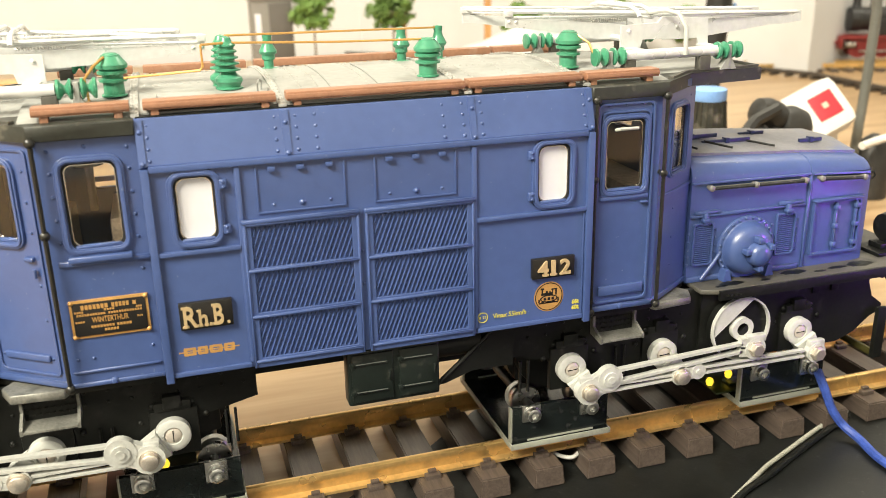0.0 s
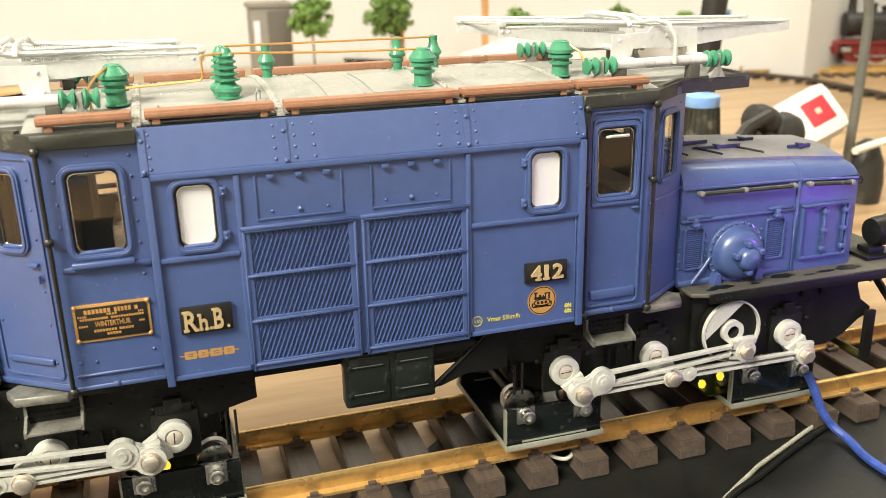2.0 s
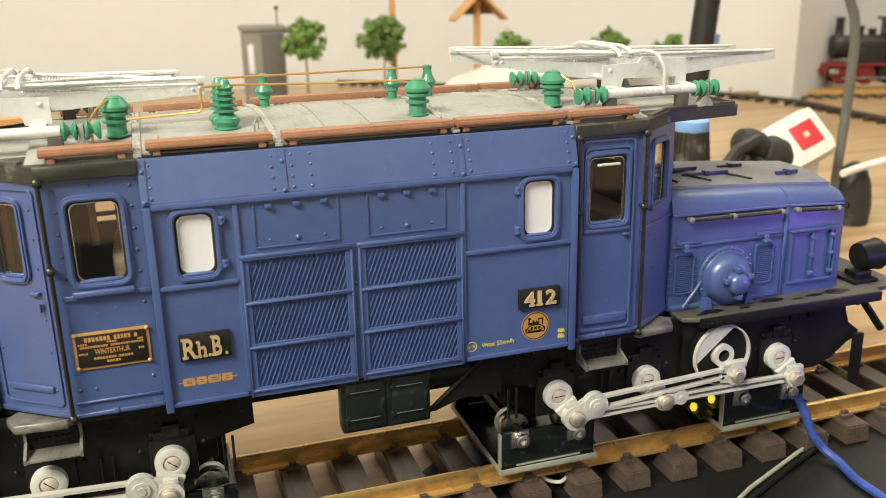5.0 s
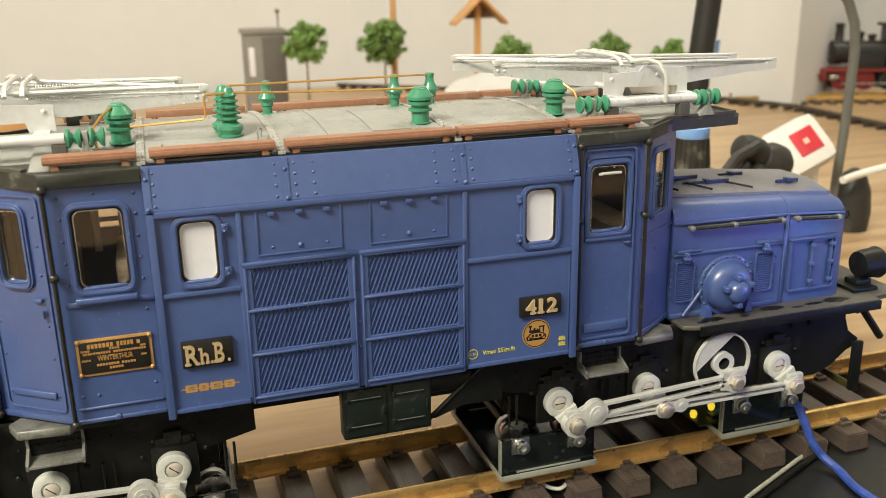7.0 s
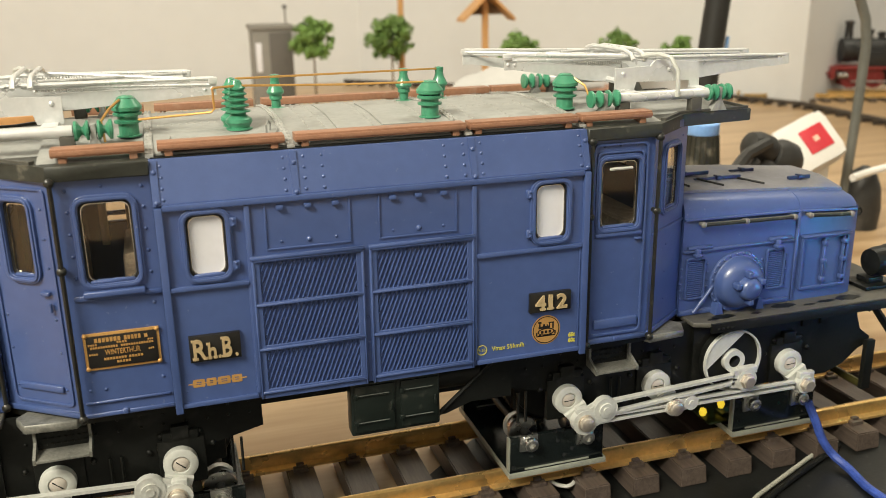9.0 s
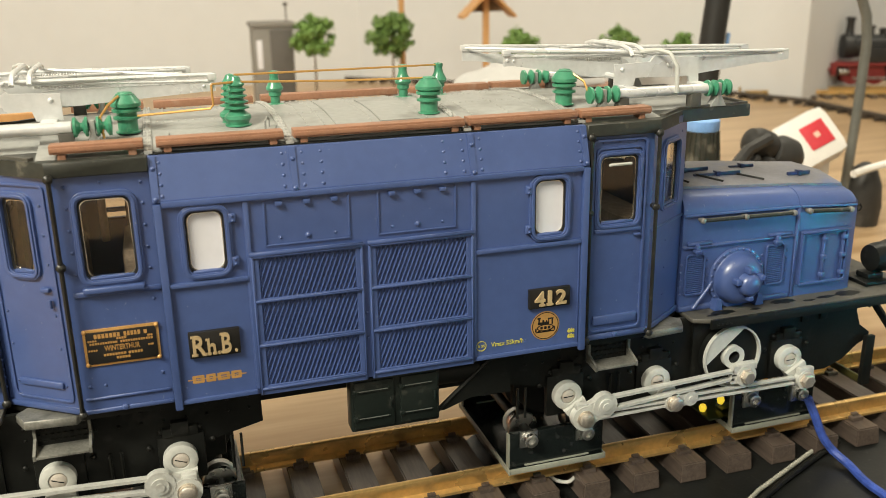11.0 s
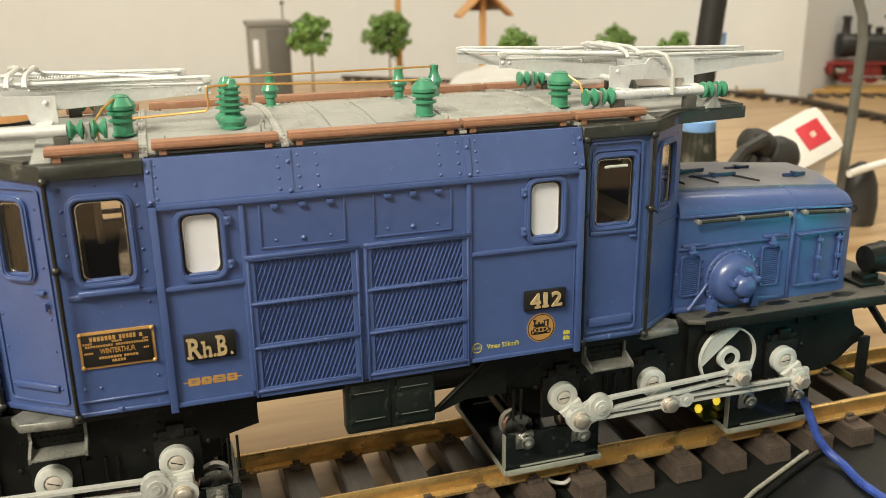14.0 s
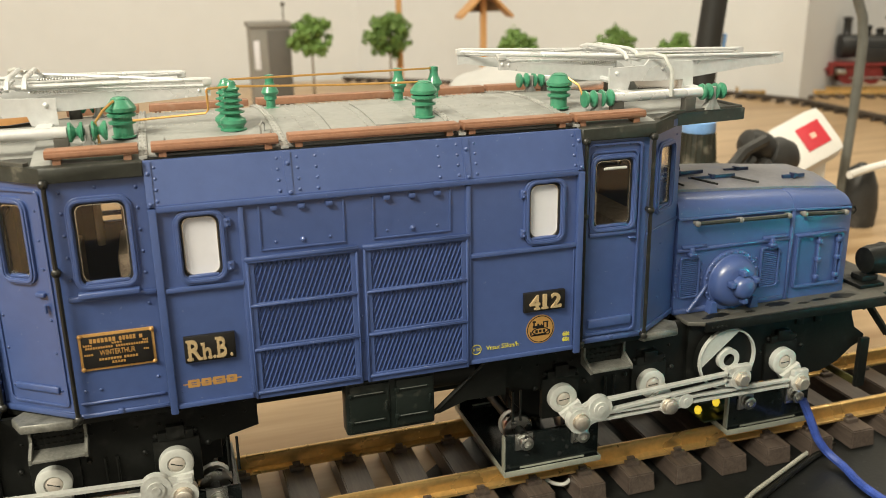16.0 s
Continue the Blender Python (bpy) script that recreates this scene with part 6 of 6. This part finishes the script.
    part("mark", bm, mat("pale_pink", (0.75, 0.5, 0.4), 0.5), b, "pale mark")
    bm = bm_new()
    box(bm, -0.025, 0.025, 0.002, 0.04, 0, 0.066, 0.003)
    part("stand", bm, wm, t)
    # flexible stem lamp
    t = thing("gooseneck_lamp", "grey flexible lamp stem with a black head", "lamp", at=(0.600, 0.30, 0))
    st = mat("grey_stem", (0.16, 0.165, 0.15), 0.4, metal=0.3, var=0.15)
    bm = bm_new()
    pts = [(0.0, 0, 0.0), (0.000, 0, 0.0415), (0.0035, 0, 0.11), (0.0045, 0, 0.165), (0.001, 0, 0.188), (-0.008, 0, 0.206), (-0.025, 0, 0.225), (-0.06, 0, 0.24)]
    tube(bm, pts, 0.0044, 12)
    part("stem", bm, st, t)
    bm = bm_new()
    lathe(bm, (0.017, -0.004, 0.0), (0, 0, 1), [(0, 0.016), (0.018, 0.0175), (0.038, 0.0155), (0.053, 0.010), (0.058, 0.003)], 24)
    part("base", bm, mb, t, "rounded black base")
    cable("white_cable", [(0.580, 0.27, 0.0550), (0.605, 0.275, 0.058), (0.635, 0.27, 0.064), (0.67, 0.27, 0.067), (0.72, 0.30, 0.060), (0.80, 0.36, 0.004), (0.95, 0.45, 0.004)], 0.0035, wm, "white cable arching over the table")
    # orange beam on a red one, left of the hut
    t = thing("beam_stack", "orange wooden beam lying on a red painted one", "wooden beams", at=(-0.16, 0.26, 0))
    bm = bm_new()
    box(bm, -0.2, 0.0945, -0.012, 0.012, 0.0, 0.1405, 0.001)
    part("lower_beam", bm, mat("red_paint", (0.42, 0.05, 0.02), 0.5, var=0.15), t, "red painted beam")
    bm = bm_new()
    box(bm, -0.2, 0.0955, -0.012, 0.012, 0.1405, 0.152, 0.0012)
    part("upper_beam", bm, ORANGEWOOD, t)


far_things()


def second_engine():
    """A black steam engine with red gear on a track along the far wall."""
    t = thing("steam_engine", "black model steam engine with red frame", "model locomotive", at=(1.268, 1.000, 0.014))
    t.scale = (0.84, 0.84, 0.84)
    t.rotation_euler = (0, 0, radians(-22))
    bk = mat("engine_black", (0.015, 0.015, 0.015), 0.4, var=0.2)
    rd = mat("engine_red", (0.19, 0.020, 0.018), 0.45, var=0.15)
    bm = bm_new()
    lathe(bm, (-0.075, 0, 0.085), (1, 0, 0), [(0, 0.02), (0.002, 0.026), (0.02, 0.027), (0.022, 0.025), (0.12, 0.025)], 24)
    part("boiler", bm, bk, t)
    bm = bm_new()
    for x, r, h in ((-0.06, 0.009, 0.040), (-0.02, 0.012, 0.022), (0.01, 0.008, 0.016)):
        lathe(bm, (x, 0, 0.105), (0, 0, 1), [(0, r * 1.2), (0.004, r), (h - 0.006, r * 0.9), (h, r * 1.25), (h + 0.003, r * 0.7)], 16)
    part("chimney", bm, bk, t)
    bm = bm_new()
    box(bm, 0.04, 0.11, -0.035, 0.035, 0.05, 0.140, 0.003)
    box(bm, 0.032, 0.118, -0.040, 0.040, 0.140, 0.147, 0.003)
    box(bm, -0.03, 0.03, -0.034, -0.022, 0.052, 0.085, 0.002)
    part("cab", bm, bk, t)
    bm = bm_new()
    box(bm, -0.095, 0.125, -0.037, 0.037, 0.046, 0.052, 0.001)
    box(bm, -0.099, -0.092, -0.037, 0.037, 0.026, 0.052, 0.001)
    for s in (-0.022, 0.022):
        lathe(bm, (-0.099, s, 0.038), (-1, 0, 0), [(0, 0.004), (0.010, 0.004), (0.011, 0.010), (0.014, 0.009)], 14)
    part("frame", bm, rd, t, "red frame and buffers")
    for x in (-0.055, -0.005, 0.045):
        for s in (-1, 1):
            bm = bm_new()
            lathe(bm, (x, s * 0.024, 0.027), (0, s, 0), [(0, 0.004), (0, 0.0215), (0.003, 0.0215), (0.003, 0.017), (0.002, 0.016), (0.002, 0.006), (0.005, 0.005)], 20)
            part("wheel", bm, bk if x > 0 else rd, t, "dark spoked wheel")
    bm = bm_new()
    tube(bm, [(-0.055, -0.031, 0.020), (0.045, -0.031, 0.020)], 0.002, 6)
    lathe(bm, (-0.085, -0.03, 0.034), (1, 0, 0), [(0, 0.007), (0.02, 0.007)], 12)
    part("side_rod", bm, STEEL, t)
    # its track and the dark rail strip along the wall
    d = thing("far_track", "dark model railway track along the far wall", "railway track", at=(1.215, 0.985, 0.0))
    d.rotation_euler = (0, 0, radians(-22))
    for s in (-0.0235, 0.0235):
        bm = bm_new()
        box(bm, -0.2, 0.35, s - 0.0015, s + 0.0015, 0.006, 0.0138)
        part("rail", bm, BRASSRAIL, d)
    bm = bm_new()
    box(bm, -0.006, 0.006, -0.045, 0.045, 0.0, 0.0062, 0.001)
    me = finish("sleeper", bm, SLEEPER)
    for k in range(20):
        o = new("sleeper", me)
        o.parent = d
        o.location = (-0.19 + 0.0265 * k, 0, 0)
    # low strip in front of the wall
    bm = bm_new()
    outline = [(0.40, 1.60), (1.00, 1.075), (1.062, 0.925), (1.052, 0.70), (1.045, 0.55)]
    for a, b in zip(outline, outline[1:]):
        a, b = Vector((*a, 0)), Vector((*b, 0))
        n = int((b - a).length / 0.026)
        w = (b - a).normalized()
        side = Vector((w.y, -w.x, 0))
        tube(bm, [a + Vector((0, 0, 0.008)), b + Vector((0, 0, 0.008))], 0.004, 6)
        for k in range(n):
            p = a.lerp(b, (k + 0.5) / n)
            tube(bm, [p - side * 0.012 + Vector((0, 0, 0.003)), p + side * 0.012 + Vector((0, 0, 0.003))], 0.003, 5)
    solid("wall_track", bm, mat("dark_brown_track", (0.05, 0.038, 0.028), 0.6, var=0.3), "low dark track strip at the foot of the wall", "railway track")


second_engine()


# ---- cranks, rods and the stand-in for the colour-changing light: all that moves
CR = 0.0100


def crank(x, z, side, radius=0.0063):
    """A pale disc with a crank web on an axle end; its web points along +x at rest."""
    bm = bm_new()
    s = side
    lathe(bm, (0, 0, 0), (0, s, 0), [(0, 0.004), (0, radius), (0.0038, radius), (0.0042, radius - 0.0005), (0.0042, 0.0034), (0.0034, 0.0032), (0.0034, 0.0)], 32)
    n = 10
    web = [(0.0045 * math.cos(radians(90 - 180 * k / n)) + CR, 0.0045 * math.sin(radians(90 - 180 * k / n))) for k in range(n + 1)]
    prism(bm, [(0.0040, 0.0052)] + web + [(0.0040, -0.0052)], s * 0.0012, s * 0.0060, "y")
    c = part("crank", bm, DISC, loco, "pale grey crank disc on an axle end")
    bm = bm_new()
    lathe(bm, (0, s * 0.0034, 0), (0, s, 0), [(0, 0.0030), (0.0003, 0.0030), (0.0007, 0.0024), (0.0009, 0.0012), (0.0010, 0.0)], 20)
    part("axle_screw", bm, SCREW, c, "slotted nickel screw")
    bm = bm_new()
    box(bm, -0.00018, 0.00018, s * 0.0042 - 0.0002, s * 0.0042 + 0.0002, -0.0022, 0.0022, 0, Matrix.Rotation(0.5, 4, "Y"))
    part("screw_slot", bm, BLACK, c)
    c.location = (x, side * 0.0412, z)
    return c


def balance_ring(x, z, side):
    """Counterweight disc of the jackshaft, pale ring on black."""
    s = side
    bm = bm_new()
    n = 40
    circ = lambda r, cx=0.0, cz=0.0: [(cx + r * math.cos(2 * math.pi * k / n), cz + r * math.sin(2 * math.pi * k / n)) for k in range(n)]
    ring(bm, circ(0.0143), circ(0.0135), s * 0.0060, s * 0.0040)
    # lighter segment away from the crank pin
    seg = [(0.0137 * math.cos(radians(a)), 0.0137 * math.sin(radians(a))) for a in range(128, 253, 5)]
    prism(bm, seg, s * 0.0040, s * 0.0060, "y")
    ring(bm, circ(0.0052), circ(0.0028), s * 0.0068, s * 0.0040)
    c = part("balance_weight", bm, DISC, loco, "pale ring with a counterweight segment")
    bm = bm_new()
    lathe(bm, (0, 0, 0), (0, s, 0), [(0, 0.003), (0, 0.0146), (0.0041, 0.0146), (0.0041, 0.003)], 40)
    prism(bm, [(0, 0.0045), (CR, 0.0040), (CR + 0.004, 0), (CR, -0.0040), (0, -0.0045)], s * 0.0041, s * 0.0066, "y")
    part("disc", bm, BLACK, c, "black disc")
    c.location = (x, side * 0.0412, z)
    return c


def bar(bm, a, b, wa, wb, y0, y1, t=0.0011):
    """Two flanges of a fluted rod between two places in x and z."""
    a, b = Vector(a), Vector(b)
    w = (b - a).normalized()
    n = Vector((-w.y, w.x))
    for s in (-1, 1):
        p = [a + n * s * wa, b + n * s * wb, b + n * s * (wb - t), a + n * s * (wa - t)]
        prism(bm, [q[:] for q in p], y0, y1, "y")


def boss(bm, p, r, y0, y1):
    prism(bm, [(p[0] + r * math.cos(2 * math.pi * k / 24), p[1] + r * math.sin(2 * math.pi * k / 24)) for k in range(24)], y0, y1, "y")


def bolt_head(x, z, y, side, parent, hexa=True, r=0.0031):
    bm = bm_new()
    lathe(bm, (x, y, z), (0, side, 0), [(0, r + 0.0006), (0.0006, r + 0.0006), (0.0006, r), (0.0024, r), (0.0028, r - 0.0005), (0.0028, 0.0)], 6 if hexa else 20)
    part("bolt", bm, NICKEL, parent, "nickel crank bolt")


def rods(x, side, flip):
    """The rod group of one side of a bogie, about its inner axle; it swings round without turning."""
    f = -1 if flip else 1
    s = side
    q = lambda a, b: (f * a, b)
    y = lambda d: s * d
    bm = bm_new()
    # link with its two eyes
    boss(bm, q(0, 0), 0.0056, y(0.0062), y(0.0098))
    boss(bm, q(0.0092, 0.0044), 0.0055, y(0.0066), y(0.0100))
    bar(bm, q(0, 0), q(0.0092, 0.0044), 0.0046, 0.0046, y(0.0064), y(0.0096), 0.0045)
    boss(bm, q(0.0092, 0.0044), 0.0032, y(0.0100), y(0.0108))
    boss(bm, q(0.0092, 0.0044), 0.0016, y(0.0108), y(0.0113))
    box(bm, *sorted((f * -0.004, f * 0.0015)), *sorted((y(0.0064), y(0.0094))), 0.0040, 0.0066, 0.0006)
    link = part("rod_link", bm, ROD, loco, "pale grey rod link with two eyes")
    bm = bm_new()
    bar(bm, q(0.0110, 0.0046), q(0.0720, 0.0082), 0.0033, 0.0024, y(0.0070), y(0.0096), 0.0012)
    boss(bm, q(0.0782, 0.0072), 0.0050, y(0.0066), y(0.0100))
    bar(bm, q(0.0710, 0.0084), q(0.0782, 0.0076), 0.0040, 0.0046, y(0.0068), y(0.0096), 0.0045)
    box(bm, *sorted((f * 0.0740, f * 0.0835)), *sorted((y(0.0064), y(0.0098))), 0.0100, 0.0132, 0.0007)
    part("drive_rod", bm, ROD, link, "fluted pale grey driving rod")
    bm = bm_new()
    bar(bm, q(0.0030, -0.0002), q(0.0400, -0.0002), 0.0020, 0.0015, y(0.0074), y(0.0092), 0.0010)
    boss(bm, q(0.0426, 0.0), 0.0042, y(0.0068), y(0.0096))
    boss(bm, q(0.0510, 0.0006), 0.0034, y(0.0068), y(0.0096))
    bar(bm, q(0.0426, 0.0), q(0.0510, 0.0006), 0.0030, 0.0026, y(0.0070), y(0.0094), 0.0029)
    bar(bm, q(0.0530, 0.0006), q(0.1050, 0.0002), 0.0018, 0.0018, y(0.0070), y(0.0092), 0.0010)
    boss(bm, q(0.1108, 0.0), 0.0046, y(0.0066), y(0.0098))
    box(bm, *sorted((f * 0.1070, f * 0.1150)), *sorted((y(0.0066), y(0.0094))), 0.0022, 0.0058, 0.0007)
    part("coupling_rod", bm, ROD, link, "fluted pale grey coupling rod")
    bolt_head(f * 0.0, 0.0, y(0.0098), s, link, False)
    bolt_head(f * 0.0426, 0.0, y(0.0096), s, link, False)
    bolt_head(f * 0.0782, 0.0072, y(0.0100), s, link, True)
    bolt_head(f * 0.1108, 0.0, y(0.0098), s, link, True)
    bm = bm_new()
    boss(bm, q(0.0510, 0.0006), 0.0013, y(0.0096), y(0.0102))
    part("oil_cup", bm, ROD, link)
    return link


GEAR = []
for flip, xa in ((False, 0.1568), (True, -0.0006)):
    f = -1 if flip else 1
    for side in (-1, 1):
        discs = [crank(xa + f * d, 0.0602, side) for d in (0.0, 0.0424, 0.1108)]
        weight = balance_ring(xa + f * 0.0786, 0.0674, side)
        GEAR.append((flip, side, discs + [weight], rods(xa, side, flip), xa))


# crank angle of the inner axle on the near side, degrees up from +x
TURN_OUTER = [(0.0, -58.0), (16.0, -58.0)]
TURN_INNER = [(0.0, -152.0), (2.7, -152.0), (3.0, -149.0), (3.25, -141.0), (3.5, -131.5), (3.75, -122.5), (4.0, -116.0), (4.3, -110.0), (4.8, -104.5), (5.4, -103.5), (9.4, -103.5), (9.9, -97.0), (10.4, -88.0), (10.9, -83.5), (11.3, -83.0), (16.0, -83.0)]

# unseen stand-in for a colour-changing light: an added turning drum beside the black sheet
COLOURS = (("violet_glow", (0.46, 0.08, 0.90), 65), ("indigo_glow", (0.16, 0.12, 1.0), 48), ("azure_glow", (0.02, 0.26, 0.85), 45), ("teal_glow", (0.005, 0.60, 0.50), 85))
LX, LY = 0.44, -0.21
lamp = thing("colour_light_stand_in", "unseen stand-in for a colour-changing light, with a turning drum", "lamp", at=(LX, LY, 0.0))
# housing added to keep the coloured light on the hood
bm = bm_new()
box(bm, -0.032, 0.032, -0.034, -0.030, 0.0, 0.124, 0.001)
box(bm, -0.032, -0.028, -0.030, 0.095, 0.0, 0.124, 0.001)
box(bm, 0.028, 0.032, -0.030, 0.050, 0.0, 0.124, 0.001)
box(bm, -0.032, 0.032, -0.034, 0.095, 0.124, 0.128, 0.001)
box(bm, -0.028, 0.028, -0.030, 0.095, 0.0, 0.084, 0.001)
housing = part("housing", bm, BLACK, lamp, "added black housing that narrows the coloured light")
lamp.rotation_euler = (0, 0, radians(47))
drum = thing("colour_drum", "added turning drum of coloured glowing panels", "lamp drum", at=(LX, LY, 0.086))
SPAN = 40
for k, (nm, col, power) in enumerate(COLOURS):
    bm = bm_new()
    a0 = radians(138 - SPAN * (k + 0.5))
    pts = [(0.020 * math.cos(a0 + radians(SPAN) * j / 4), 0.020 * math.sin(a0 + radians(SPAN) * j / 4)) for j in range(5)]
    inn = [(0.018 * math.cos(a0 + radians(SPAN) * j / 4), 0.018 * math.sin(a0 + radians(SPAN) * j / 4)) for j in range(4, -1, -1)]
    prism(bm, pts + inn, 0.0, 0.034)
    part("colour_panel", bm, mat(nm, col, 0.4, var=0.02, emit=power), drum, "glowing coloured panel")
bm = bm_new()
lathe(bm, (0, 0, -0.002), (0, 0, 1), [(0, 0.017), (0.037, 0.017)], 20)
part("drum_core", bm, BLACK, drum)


def motions():
    for flip, side, discs, link, xa in GEAR:
        rows = TURN_INNER if flip else TURN_OUTER
        off = 0.0 if side < 0 else 90.0
        for ob in discs:
            p = ob.location.copy()
            walk(ob, [(t, pose(p.x, p.y, p.z, 0, -(a + off), 0)) for t, a in rows])
        walk(link, [(t, pose(xa + CR * math.cos(radians(a + off)), side * 0.0412, 0.0602 + CR * math.sin(radians(a + off)))) for t, a in rows])
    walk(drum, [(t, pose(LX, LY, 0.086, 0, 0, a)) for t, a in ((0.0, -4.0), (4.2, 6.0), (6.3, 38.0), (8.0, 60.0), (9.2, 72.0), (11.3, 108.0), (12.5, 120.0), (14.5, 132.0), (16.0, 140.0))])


motions()
